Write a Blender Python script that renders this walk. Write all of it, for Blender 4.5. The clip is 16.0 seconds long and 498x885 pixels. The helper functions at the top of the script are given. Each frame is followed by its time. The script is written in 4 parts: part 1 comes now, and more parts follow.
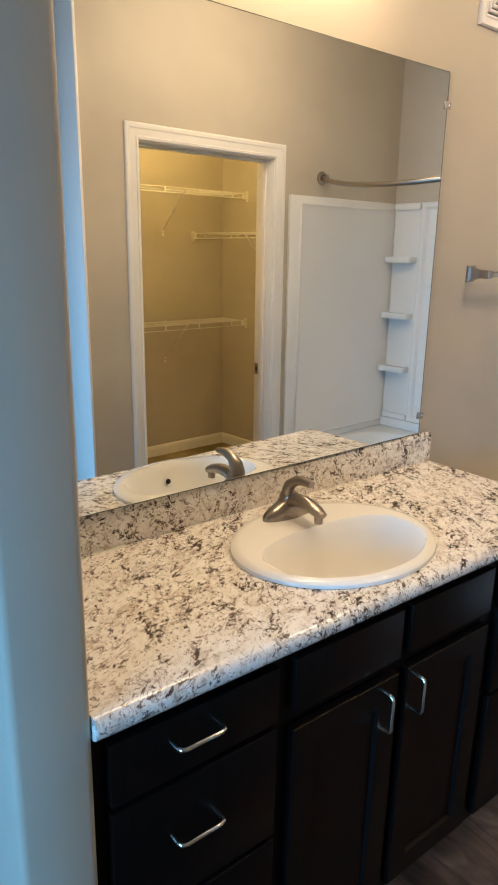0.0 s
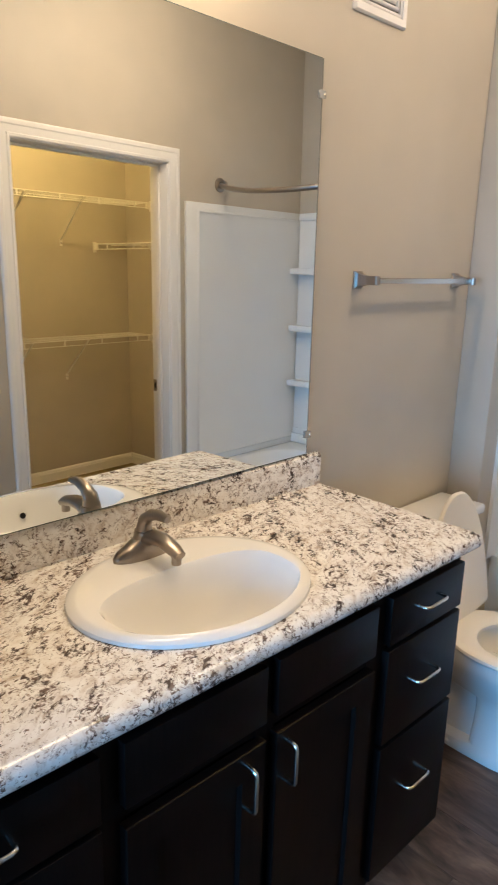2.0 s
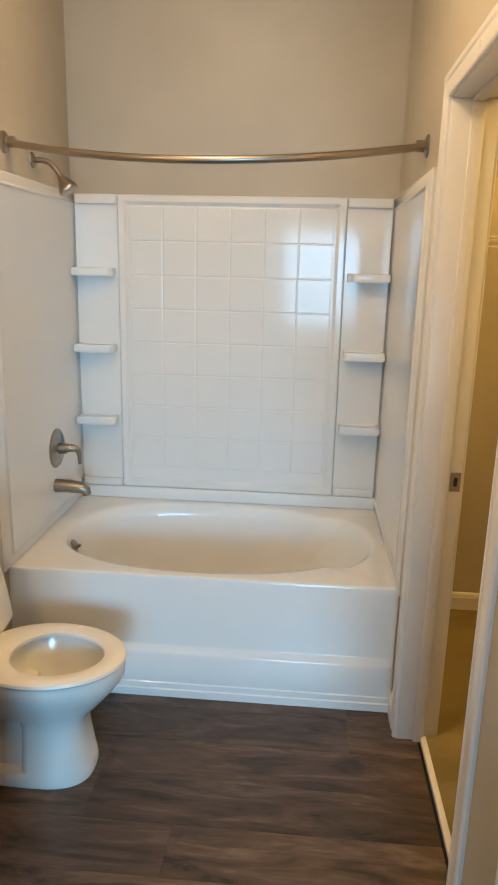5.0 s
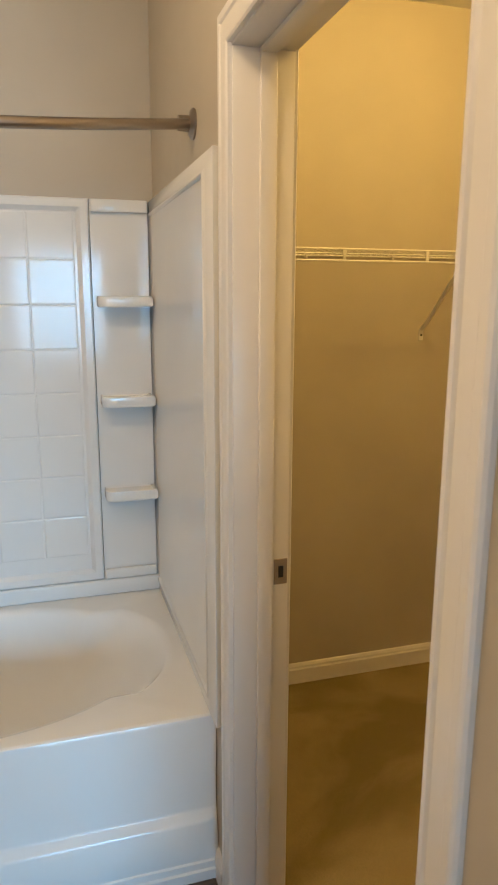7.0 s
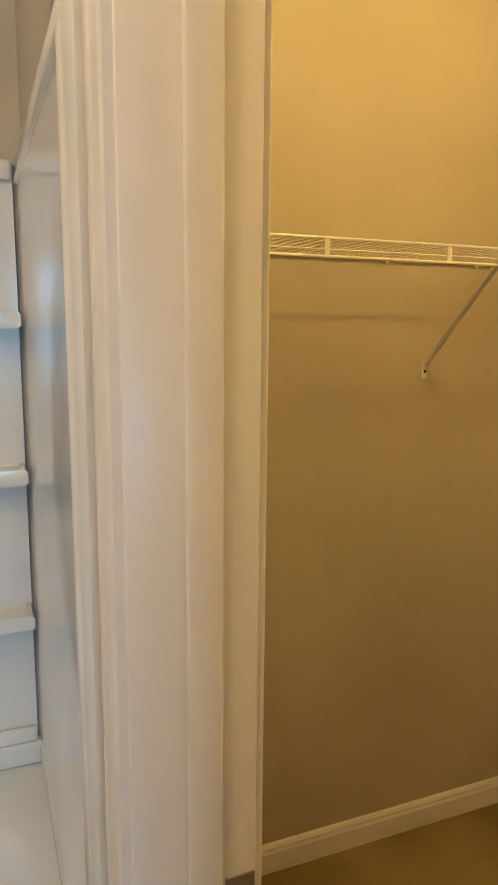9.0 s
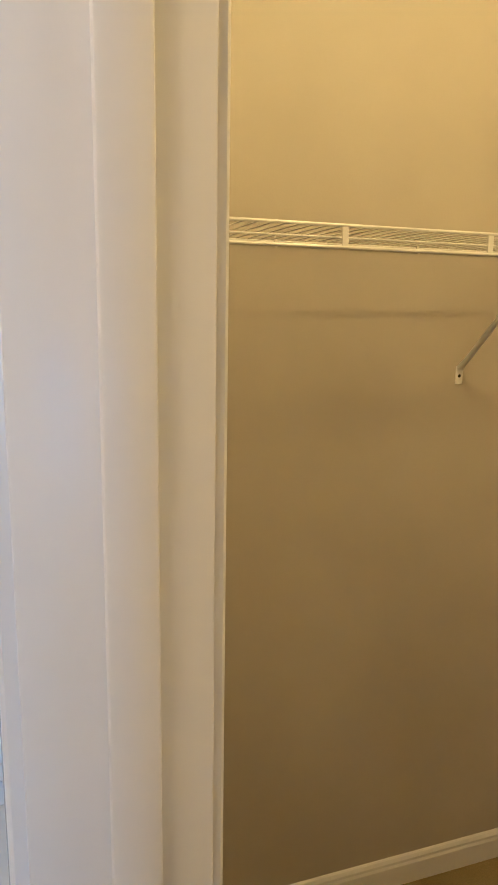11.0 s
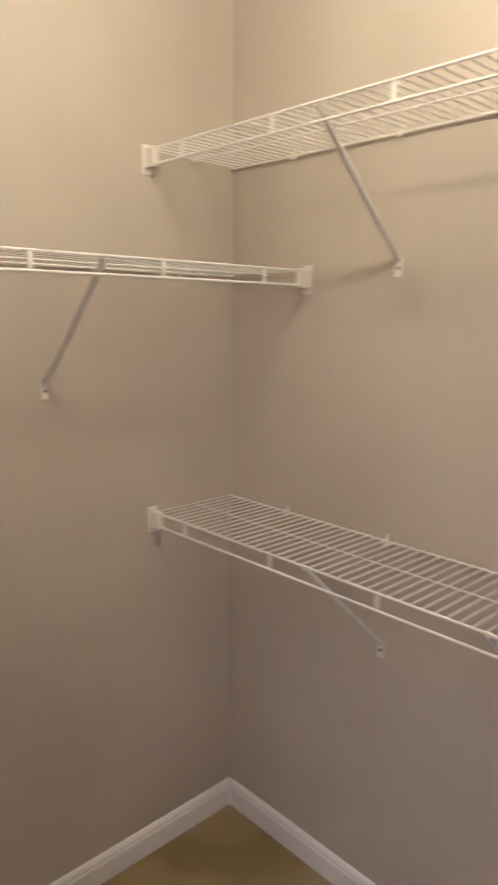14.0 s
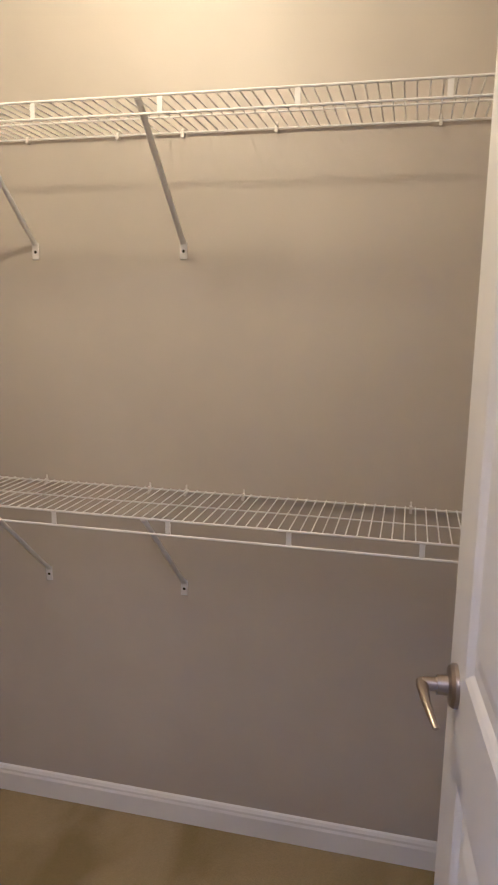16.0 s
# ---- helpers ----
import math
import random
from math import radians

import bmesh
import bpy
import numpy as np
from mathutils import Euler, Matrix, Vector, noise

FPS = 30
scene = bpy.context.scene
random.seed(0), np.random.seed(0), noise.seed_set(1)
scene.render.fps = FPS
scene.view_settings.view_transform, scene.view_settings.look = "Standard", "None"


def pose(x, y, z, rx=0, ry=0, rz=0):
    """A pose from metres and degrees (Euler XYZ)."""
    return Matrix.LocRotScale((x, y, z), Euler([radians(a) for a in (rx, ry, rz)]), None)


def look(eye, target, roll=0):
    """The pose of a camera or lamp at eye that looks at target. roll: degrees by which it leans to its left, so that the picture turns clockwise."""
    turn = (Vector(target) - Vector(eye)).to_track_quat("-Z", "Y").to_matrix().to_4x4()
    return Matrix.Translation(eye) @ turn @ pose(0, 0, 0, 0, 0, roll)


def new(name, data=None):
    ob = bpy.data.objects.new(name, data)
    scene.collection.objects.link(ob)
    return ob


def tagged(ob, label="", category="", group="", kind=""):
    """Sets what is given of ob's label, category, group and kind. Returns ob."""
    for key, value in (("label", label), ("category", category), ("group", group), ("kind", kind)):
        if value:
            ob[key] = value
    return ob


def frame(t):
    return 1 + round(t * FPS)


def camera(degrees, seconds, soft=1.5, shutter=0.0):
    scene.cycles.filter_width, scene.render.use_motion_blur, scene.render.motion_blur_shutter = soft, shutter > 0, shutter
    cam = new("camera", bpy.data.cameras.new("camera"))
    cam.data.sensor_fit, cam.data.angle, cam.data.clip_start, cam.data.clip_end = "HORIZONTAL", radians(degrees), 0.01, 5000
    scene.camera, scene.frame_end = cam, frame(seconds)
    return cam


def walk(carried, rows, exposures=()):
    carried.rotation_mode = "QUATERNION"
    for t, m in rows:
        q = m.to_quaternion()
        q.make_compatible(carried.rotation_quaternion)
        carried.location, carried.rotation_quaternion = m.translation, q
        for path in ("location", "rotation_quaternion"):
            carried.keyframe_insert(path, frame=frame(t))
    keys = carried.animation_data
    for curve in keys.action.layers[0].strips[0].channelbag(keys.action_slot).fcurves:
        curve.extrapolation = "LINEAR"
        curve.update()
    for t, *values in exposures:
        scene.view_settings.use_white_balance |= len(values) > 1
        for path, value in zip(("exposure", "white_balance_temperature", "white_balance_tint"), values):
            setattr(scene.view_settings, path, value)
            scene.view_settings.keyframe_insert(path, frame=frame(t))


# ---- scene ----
# The camera and its walk
cam = camera(40.1, 16.0, 1.8, 0.2)
PATH = [
    (0, (0.063, 0.174, 1.581), (1.176, 1.573, 1.065), 1.3),
    (0.5, (0.200, 0.247, 1.577), (1.266, 1.683, 1.069), 1.2),
    (1, (0.274, 0.261, 1.556), (1.350, 1.696, 1.063), 1.4),
    (1.5, (0.307, 0.247, 1.554), (1.432, 1.648, 1.072), 1.6),
    (2, (0.334, 0.228, 1.546), (1.589, 1.518, 1.077), 1.6),
    (2.5, (0.347, 0.206, 1.544), (1.759, 1.324, 1.080), 1.4),
    (3, (0.347, 0.199, 1.547), (1.898, 1.115, 1.084), 1.4),
    (3.5, (0.348, 0.194, 1.544), (2.010, 0.892, 1.084), 1.3),
    (4, (0.338, 0.205, 1.557), (2.069, 0.701, 1.092), 1.4),
    (4.5, (0.361, 0.233, 1.558), (2.131, 0.565, 1.091), 1.4),
    (5, (0.491, 0.278, 1.558), (2.290, 0.418, 1.104), 1.4),
    (5.2, (0.545, 0.290, 1.564), (2.350, 0.340, 1.121), 1.4),
    (7.3, (1.324, 0.283, 1.552), (3.060, -0.273, 1.184), 0.1),
    (7.5, (1.430, 0.274, 1.553), (3.164, -0.298, 1.200), 0.1),
    (8, (1.660, 0.162, 1.535), (3.376, -0.473, 1.204), 0.2),
    (8.5, (1.841, 0.072, 1.538), (3.541, -0.608, 1.213), 0.5),
    (9, (1.986, 0.020, 1.528), (3.688, -0.660, 1.217), 0.5),
    (9.5, (2.055, 0.000, 1.534), (3.753, -0.695, 1.225), 0.6),
    (12, (2.179, -0.195, 1.571), (4.095, -0.626, 1.194), 1.2),
    (12.5, (2.190, -0.242, 1.571), (4.139, -0.555, 1.245), 1.2),
    (13, (2.186, -0.293, 1.585), (3.995, -0.600, 1.281), 1.1),
    (13.3, (2.164, -0.307, 1.590), (3.953, -0.709, 1.277), 0.9),
    (13.5, (2.147, -0.329, 1.593), (3.913, -0.823, 1.278), 1.2),
    (13.7, (2.082, -0.384, 1.595), (3.758, -1.120, 1.267), 0.8),
    (14, (2.044, -0.365, 1.593), (3.375, -1.619, 1.252), 0.6),
    (14.1, (2.032, -0.355, 1.589), (3.235, -1.733, 1.250), 0.5),
    (14.5, (2.028, -0.283, 1.565), (2.885, -1.899, 1.229), 1.0),
    (15, (2.001, -0.124, 1.556), (2.727, -1.803, 1.221), 1.0),
    (15.5, (1.975, 0.003, 1.554), (2.550, -1.734, 1.221), 0.9),
    (16, (1.954, 0.049, 1.541), (2.371, -1.731, 1.199), 0.9),
]
walk(cam, [(t, look(eye, target, roll)) for t, eye, target, roll in PATH],
     exposures=[(0, 0.0, 6150, 11), (1.5, 0.02, 6000, 11), (2.2, 0.02, 5650, 11), (2.8, 0.04, 6750, 11), (3.5, 0.05, 7250, 11), (5.2, -0.11, 7550, 11), (7.3, -0.21, 7050, 10), (9.7, -0.22, 6900, 9), (11.8, 0.10, 4450, 15), (12.6, 0.12, 4350, 20), (13.1, 0.20, 4050, 23), (14.0, 0.24, 4030, 27), (16, 0.12, 4050, 27)])

# World, sun and lamps
world = bpy.data.worlds.new("world")
scene.world = world
world.use_nodes = True
sky = world.node_tree.nodes.new("ShaderNodeTexSky")
sky.sky_type, sky.sun_disc = "NISHITA", False
sky.sun_elevation, sky.sun_rotation = radians(48), radians(90)
world.node_tree.links.new(sky.outputs[0], world.node_tree.nodes["Background"].inputs[0])
world.node_tree.nodes["Background"].inputs[1].default_value = 0.12


def lamp(name, kind, m, power, color, size=0.3, size_y=None):
    d = bpy.data.lights.new(name, kind)
    d.energy, d.color = power, color
    if kind == "AREA":
        d.size = size
        if size_y:
            d.shape, d.size_y = "RECTANGLE", size_y
    elif kind == "POINT":
        d.shadow_soft_size = size
    else:
        d.angle = size
    ob = new(name, d)
    ob.matrix_world = m
    return ob


WARM = (1.0, 0.745, 0.46)
CLOSET_WARM = (1.0, 0.65, 0.205)
lamp("sun", "SUN", look((6, 0, 7), (0, 0, 0)), 2.5, (1.0, 0.95, 0.88), radians(0.5))
sky_light = lamp("window_daylight", "AREA", look((-3.02, -0.25, 1.45), (2.7, 0.55, 0.10)), 40, (0.22, 0.58, 1.0), 1.7, 1.25)
sky_light.data.spread = radians(70)
lamp("bath_ceiling_bulb", "POINT", pose(2.15, 0.62, 2.60), 24.5, WARM, 0.10)
lamp("vanity_bulbs", "AREA", look((1.15, 1.36, 2.36), (1.15, 0.9, 1.6)), 10.8, (1.0, 0.71, 0.40), 0.55, 0.10)
lamp("closet_bulb", "POINT", pose(2.60, -0.97, 2.49), 33, CLOSET_WARM, 0.040)


# Materials
def material(name, color, rough=0.5, metal=0.0, spec=0.5):
    m = bpy.data.materials.new(name)
    m.use_nodes = True
    b = m.node_tree.nodes["Principled BSDF"]
    b.inputs["Base Color"].default_value = (*color, 1)
    b.inputs["Roughness"].default_value = rough
    b.inputs["Metallic"].default_value = metal
    b.inputs["Specular IOR Level"].default_value = spec
    return m, m.node_tree.nodes, m.node_tree.links, b


def mapped(nodes, links, scale=(1, 1, 1), rot=(0, 0, 0), coord="Object"):
    tc, mp = nodes.new("ShaderNodeTexCoord"), nodes.new("ShaderNodeMapping")
    mp.inputs["Scale"].default_value = scale
    mp.inputs["Rotation"].default_value = rot
    links.new(tc.outputs[coord], mp.inputs[0])
    return mp.outputs[0]


def noise_node(nodes, links, vec, scale, detail=4, rough=0.55, distort=0.0):
    n = nodes.new("ShaderNodeTexNoise")
    n.inputs["Scale"].default_value, n.inputs["Detail"].default_value = scale, detail
    n.inputs["Roughness"].default_value, n.inputs["Distortion"].default_value = rough, distort
    if vec is not None:
        links.new(vec, n.inputs["Vector"])
    return n.outputs["Fac"]


def ramp(nodes, links, fac, stops):
    r = nodes.new("ShaderNodeValToRGB")
    while len(r.color_ramp.elements) < len(stops):
        r.color_ramp.elements.new(0.5)
    for e, (p, c) in zip(r.color_ramp.elements, stops):
        e.position, e.color = p, (*c, 1)
    links.new(fac, r.inputs[0])
    return r.outputs[0]


def mix(nodes, links, fac, a, b, blend="MIX"):
    m = nodes.new("ShaderNodeMixRGB")
    m.blend_type = blend
    for sock, v in zip(m.inputs, (fac, a, b)):
        if isinstance(v, (int, float)):
            sock.default_value = v
        elif isinstance(v, tuple):
            sock.default_value = (*v, 1)
        else:
            links.new(v, sock)
    return m.outputs[0]


def bump(nodes, links, b, height, strength=0.1, dist=0.002):
    n = nodes.new("ShaderNodeBump")
    n.inputs["Strength"].default_value, n.inputs["Distance"].default_value = strength, dist
    links.new(height, n.inputs["Height"])
    links.new(n.outputs[0], b.inputs["Normal"])


def painted(name, color, rough, grain=260, lump=0.12, blotch=0.06, spec=0.5):
    """Painted surface with roller texture and faint blotches."""
    m, n, l, b = material(name, color, rough, 0, spec)
    v = mapped(n, l)
    big = noise_node(n, l, v, 1.7, 3)
    dark = tuple(c * (1 - blotch) for c in color)
    lite = tuple(min(1, c * (1 + blotch)) for c in color)
    l.new(ramp(n, l, big, [(0.35, dark), (0.65, lite)]), b.inputs["Base Color"])
    fine = noise_node(n, l, v, grain, 2)
    r = n.new("ShaderNodeMapRange")
    r.inputs["To Min"].default_value, r.inputs["To Max"].default_value = rough - 0.06, rough + 0.08
    l.new(noise_node(n, l, v, 9, 3), r.inputs[0])
    l.new(r.outputs[0], b.inputs["Roughness"])
    bump(n, l, b, fine, lump, 0.0012)
    return m


WALL = painted("greige_wall_paint", (0.50, 0.45, 0.375), 0.52, 220, 0.16)
TRIM = painted("white_trim_paint", (0.80, 0.78, 0.76), 0.30, 90, 0.04, 0.02)
CEILING = painted("ceiling_paint", (0.78, 0.76, 0.72), 0.7, 150, 0.3)
ACRYLIC = painted("white_tub_acrylic", (0.80, 0.80, 0.79), 0.09, 6, 0.012, 0.015, 0.35)
CERAMIC = painted("white_vitreous_china", (0.80, 0.785, 0.755), 0.09, 4, 0.01, 0.01)
PLASTIC = painted("white_plastic", (0.78, 0.74, 0.68), 0.35, 60, 0.03, 0.02)
WIRE = painted("white_vinyl_wire_coating", (0.78, 0.76, 0.73), 0.32, 40, 0.02, 0.02)

ESPRESSO, n_, l_, b_ = material("espresso_cabinet_finish", (0.008, 0.006, 0.006), 0.40, 0.0, 0.11)
v_ = mapped(n_, l_, (60, 60, 3))
g_ = noise_node(n_, l_, v_, 2.2, 5)
l_.new(ramp(n_, l_, g_, [(0.3, (0.002, 0.0013, 0.0013)), (0.7, (0.006, 0.0035, 0.0032))]), b_.inputs["Base Color"])
bump(n_, l_, b_, g_, 0.05, 0.001)

NICKEL, n_, l_, b_ = material("brushed_nickel", (0.36, 0.31, 0.265), 0.34, 1.0)
v_ = mapped(n_, l_, (30, 30, 60))
g_ = noise_node(n_, l_, v_, 3, 3)
r_ = n_.new("ShaderNodeMapRange")
r_.inputs["To Min"].default_value, r_.inputs["To Max"].default_value = 0.31, 0.37
l_.new(g_, r_.inputs[0])
l_.new(r_.outputs[0], b_.inputs["Roughness"])
STEEL = material("satin_steel", (0.62, 0.60, 0.57), 0.22, 1.0)[0]
DARK = material("dark_gap", (0.012, 0.011, 0.010), 0.7)[0]
MIRROR = material("mirror_silver", (0.86, 0.88, 0.86), 0.008, 1.0)[0]
MIRROR_EDGE = material("mirror_edge", (0.10, 0.12, 0.11), 0.3)[0]
CLEAR, n_, l_, b_ = material("clear_plastic", (0.9, 0.9, 0.9), 0.15)
b_.inputs["Transmission Weight"].default_value = 0.7
WATER, n_, l_, b_ = material("bowl_water", (0.75, 0.72, 0.65), 0.03)
# speckled laminate counter
GRANITE, n_, l_, b_ = material("speckled_stone_laminate", (0.7, 0.68, 0.64), 0.20)


def streaked(turn, stretch):
    """Coordinates turned in the plane first and then squeezed, so that marks run along the turned axis."""
    first = mapped(n_, l_, (1, 1, 1), (0.25, 0.0, radians(turn)))
    second = n_.new("ShaderNodeMapping")
    second.inputs["Scale"].default_value = (1.0, stretch, stretch * 0.8)
    l_.new(first, second.inputs[0])
    return second.outputs[0]


v_ = streaked(-32, 1.9)
flow = noise_node(n_, l_, streaked(-48, 1.7), 7, 5, 0.62, 1.2)
drift = noise_node(n_, l_, streaked(-52, 2.4), 16, 5, 0.62, 1.6)
fleck = noise_node(n_, l_, v_, 37, 6, 0.69, 1.0)
fleck2 = noise_node(n_, l_, streaked(-12, 1.7), 76, 5, 0.66, 0.7)
speck = noise_node(n_, l_, mapped(n_, l_, (1.3, 1, 1.2), (0, 0, 0.5)), 150, 3, 0.6, 0.2)


def crowd(fleck_fac, *weights):
    """Shifts a fleck field by broad fields, so that flecks gather in drifts."""
    out = fleck_fac
    for field, weight in weights:
        k = n_.new("ShaderNodeMath")
        k.operation = "MULTIPLY_ADD"
        k.inputs[1].default_value = weight
        l_.new(field, k.inputs[0])
        l_.new(out, k.inputs[2])
        out = k.outputs[0]
    return out


base = ramp(n_, l_, noise_node(n_, l_, v_, 24, 5, 0.65, 0.8), [(0.30, (0.48, 0.39, 0.32)), (0.39, (0.66, 0.60, 0.54)), (0.46, (0.78, 0.74, 0.70)), (0.60, (0.86, 0.84, 0.81))])
m1_ = ramp(n_, l_, crowd(fleck, (flow, 0.45), (drift, 0.40)), [(0.784, (1, 1, 1)), (0.826, (0, 0, 0))])
m2_ = ramp(n_, l_, crowd(fleck2, (drift, 0.42), (flow, 0.30)), [(0.738, (1, 1, 1)), (0.786, (0, 0, 0))])
m3_ = ramp(n_, l_, crowd(speck, (flow, 0.30)), [(0.50, (1, 1, 1)), (0.53, (0, 0, 0))])
vein = noise_node(n_, l_, streaked(-40, 1.5), 21, 6, 0.66, 1.3)
line = ramp(n_, l_, vein, [(0.468, (0, 0, 0)), (0.492, (1, 1, 1)), (0.508, (1, 1, 1)), (0.532, (0, 0, 0))])
where = ramp(n_, l_, drift, [(0.42, (0.9, 0.9, 0.9)), (0.56, (0, 0, 0))])
c0_ = mix(n_, l_, mix(n_, l_, 1.0, line, where, "MULTIPLY"), base, (0.22, 0.165, 0.135))
c1_ = mix(n_, l_, m3_, c0_, (0.30, 0.225, 0.175))
c2_ = mix(n_, l_, m2_, c1_, (0.155, 0.108, 0.088))
c3_ = mix(n_, l_, m1_, c2_, (0.066, 0.046, 0.040))
l_.new(c3_, b_.inputs["Base Color"])
bump(n_, l_, b_, speck, 0.03, 0.0008)

# vinyl planks, grain along y
PLANK, n_, l_, b_ = material("dark_wood_vinyl_plank", (0.08, 0.055, 0.042), 0.42)
oi = n_.new("ShaderNodeObjectInfo")
tc_ = n_.new("ShaderNodeTexCoord")
off = n_.new("ShaderNodeVectorMath")
off.operation = "MULTIPLY_ADD"
cmb = n_.new("ShaderNodeCombineXYZ")
for i_ in range(3):
    l_.new(oi.outputs["Random"], cmb.inputs[i_])
l_.new(cmb.outputs[0], off.inputs[0])
off.inputs[1].default_value = (37, 53, 11)
l_.new(tc_.outputs["Object"], off.inputs[2])
mp_ = n_.new("ShaderNodeMapping")
mp_.inputs["Scale"].default_value = (5.5, 1.15, 1)
l_.new(off.outputs[0], mp_.inputs[0])
gr = noise_node(n_, l_, mp_.outputs[0], 2.4, 7, 0.62, 1.3)
fi = noise_node(n_, l_, mp_.outputs[0], 14, 4, 0.6, 0.2)
wood = ramp(n_, l_, gr, [(0.32, (0.022, 0.015, 0.012)), (0.42, (0.068, 0.045, 0.034)), (0.54, (0.115, 0.076, 0.056)), (0.68, (0.19, 0.135, 0.104))])
wood = mix(n_, l_, 0.55, wood, ramp(n_, l_, fi, [(0.3, (0.45, 0.45, 0.45)), (0.7, (1.15, 1.12, 1.10))]), "MULTIPLY")
tone = ramp(n_, l_, oi.outputs["Random"], [(0.0, (0.72, 0.70, 0.70)), (1.0, (1.25, 1.22, 1.18))])
l_.new(mix(n_, l_, 1.0, wood, tone, "MULTIPLY"), b_.inputs["Base Color"])
bump(n_, l_, b_, fi, 0.12, 0.0008)

# closet carpet with nap marks
CARPET, n_, l_, b_ = material("beige_cut_pile_carpet", (0.36, 0.30, 0.20), 0.95, 0, 0.1)
v_ = mapped(n_, l_, (1.0, 0.7, 1), (0, 0, radians(12)))
nap = noise_node(n_, l_, v_, 3.2, 3, 0.5, 0.6)
pile = noise_node(n_, l_, mapped(n_, l_), 420, 3, 0.7)
cc = ramp(n_, l_, nap, [(0.40, (0.25, 0.192, 0.082)), (0.60, (0.35, 0.276, 0.142))])
l_.new(mix(n_, l_, 0.5, cc, ramp(n_, l_, pile, [(0.3, (0.55, 0.55, 0.55)), (0.7, (1.2, 1.2, 1.2))]), "MULTIPLY"), b_.inputs["Base Color"])
bump(n_, l_, b_, pile, 0.6, 0.006)


# Building helpers
def part(name, bm, mat, parent=None, label="", smooth=False):
    me = bpy.data.meshes.new(name)
    bm.normal_update()
    bm.to_mesh(me)
    bm.free()
    me.materials.append(mat)
    if smooth:
        me.polygons.foreach_set("use_smooth", [True] * len(me.polygons))
        me.set_sharp_from_angle(angle=radians(38))
    ob = new(name, me)
    if parent:
        ob.parent = parent
    if label:
        ob["label"] = label
    return ob


def cuboid(bm, x0, x1, y0, y1, z0, z1, bevel=0.0, seg=2):
    made = bmesh.ops.create_cube(bm, size=1)["verts"]
    for v in made:
        v.co = Vector(((x0 + x1) / 2 + v.co.x * (x1 - x0), (y0 + y1) / 2 + v.co.y * (y1 - y0), (z0 + z1) / 2 + v.co.z * (z1 - z0)))
    if bevel:
        edges = {e for v in made for e in v.link_edges}
        bmesh.ops.bevel(bm, geom=list(edges), offset=bevel, segments=seg, affect="EDGES", profile=0.5)
    return bm


def box(name, x0, x1, y0, y1, z0, z1, mat, parent=None, bevel=0.0, seg=2, label=""):
    return part(name, cuboid(bmesh.new(), x0, x1, y0, y1, z0, z1, bevel, seg), mat, parent, label, bevel > 0)


def bridge(bm, rings, close_first=False, close_last=False, loop=True):
    """Quads between rings of points; all rings have the same count."""
    rows = [[bm.verts.new(p) for p in ring] for ring in rings]
    n = len(rows[0])
    for a, b in zip(rows, rows[1:]):
        for i in range(n if loop else n - 1):
            j = (i + 1) % n
            bm.faces.new((a[i], a[j], b[j], b[i]))
    if close_first:
        bm.faces.new(list(reversed(rows[0])))
    if close_last:
        bm.faces.new(rows[-1])
    return rows


def tube(bm, pts, r, seg=10, caps=True, flat=1.0):
    """Round bar along points; r is a number or one radius a point."""
    pts = [Vector(p) for p in pts]
    rings, side = [], None
    for i, p in enumerate(pts):
        d = (pts[min(i + 1, len(pts) - 1)] - pts[max(i - 1, 0)]).normalized()
        if side is None:
            side = d.orthogonal().normalized() if abs(d.z) > 0.9 else d.cross(Vector((0, 0, 1))).normalized()
        side = (side - d * side.dot(d)).normalized()
        up = d.cross(side)
        rr = r[i] if isinstance(r, (list, tuple)) else r
        rings.append([p + side * rr * math.cos(a) + up * rr * flat * math.sin(a) for a in (2 * math.pi * k / seg for k in range(seg))])
    bridge(bm, rings, caps, caps)
    return bm


def lathe(bm, profile, m=Matrix(), seg=24):
    """Turned shape; profile is (radius, height) pairs along local z."""
    rings = [[m @ Vector((max(r, 1e-4) * math.cos(a), max(r, 1e-4) * math.sin(a), h)) for a in (2 * math.pi * k / seg for k in range(seg))] for r, h in profile]
    bridge(bm, rings, True, True)
    return bm


def arc(p0, p1, bow, n=12):
    """Points from p0 to p1 with a parabolic bow."""
    p0, p1, bow = Vector(p0), Vector(p1), Vector(bow)
    return [p0.lerp(p1, i / n) + bow * 4 * (i / n) * (1 - i / n) for i in range(n + 1)]


def empty(name, label, category, group="", at=(0, 0, 0)):
    ob = new(name)
    ob.location = at
    ob.empty_display_size = 0.05
    return tagged(ob, label, category, group)


def structure(ob, label=""):
    return tagged(ob, label, "", "", "structure")


# Large structure
H, HC = 2.74, 2.56
YN, YS, YC = 1.465, -0.095, -0.225
XE, XC, XW = 3.60, 3.536, 1.47
OPEN0, OPEN1, HEAD = 1.754, 2.569, 2.030
structure(box("wall_north", -3.0, 3.72, YN, YN + 0.12, 0, H, WALL))
structure(box("wall_alcove_north", 2.585, XE, 1.335, YN, 0, H, WALL, None, 0.006))
structure(box("wall_tub_east", XE, 3.72, YC, YN, 0, H, WALL))
structure(box("wall_closet_east", XC, 3.72, -1.82, YC, 0, H, WALL))
structure(box("wall_closet_south", XW, XC, -1.82, -1.70, 0, H, WALL))
structure(box("wall_closet_west", XW, XW + 0.115, -1.70, YC, 0, H, WALL))
bm = bmesh.new()
cuboid(bm, XW, OPEN0 - 0.02, YC, YS, 0, H)
structure(part("wall_south_1", bm, WALL))
structure(box("wall_south_2", OPEN1 + 0.02, XE, YC, YS, 0, H, WALL))
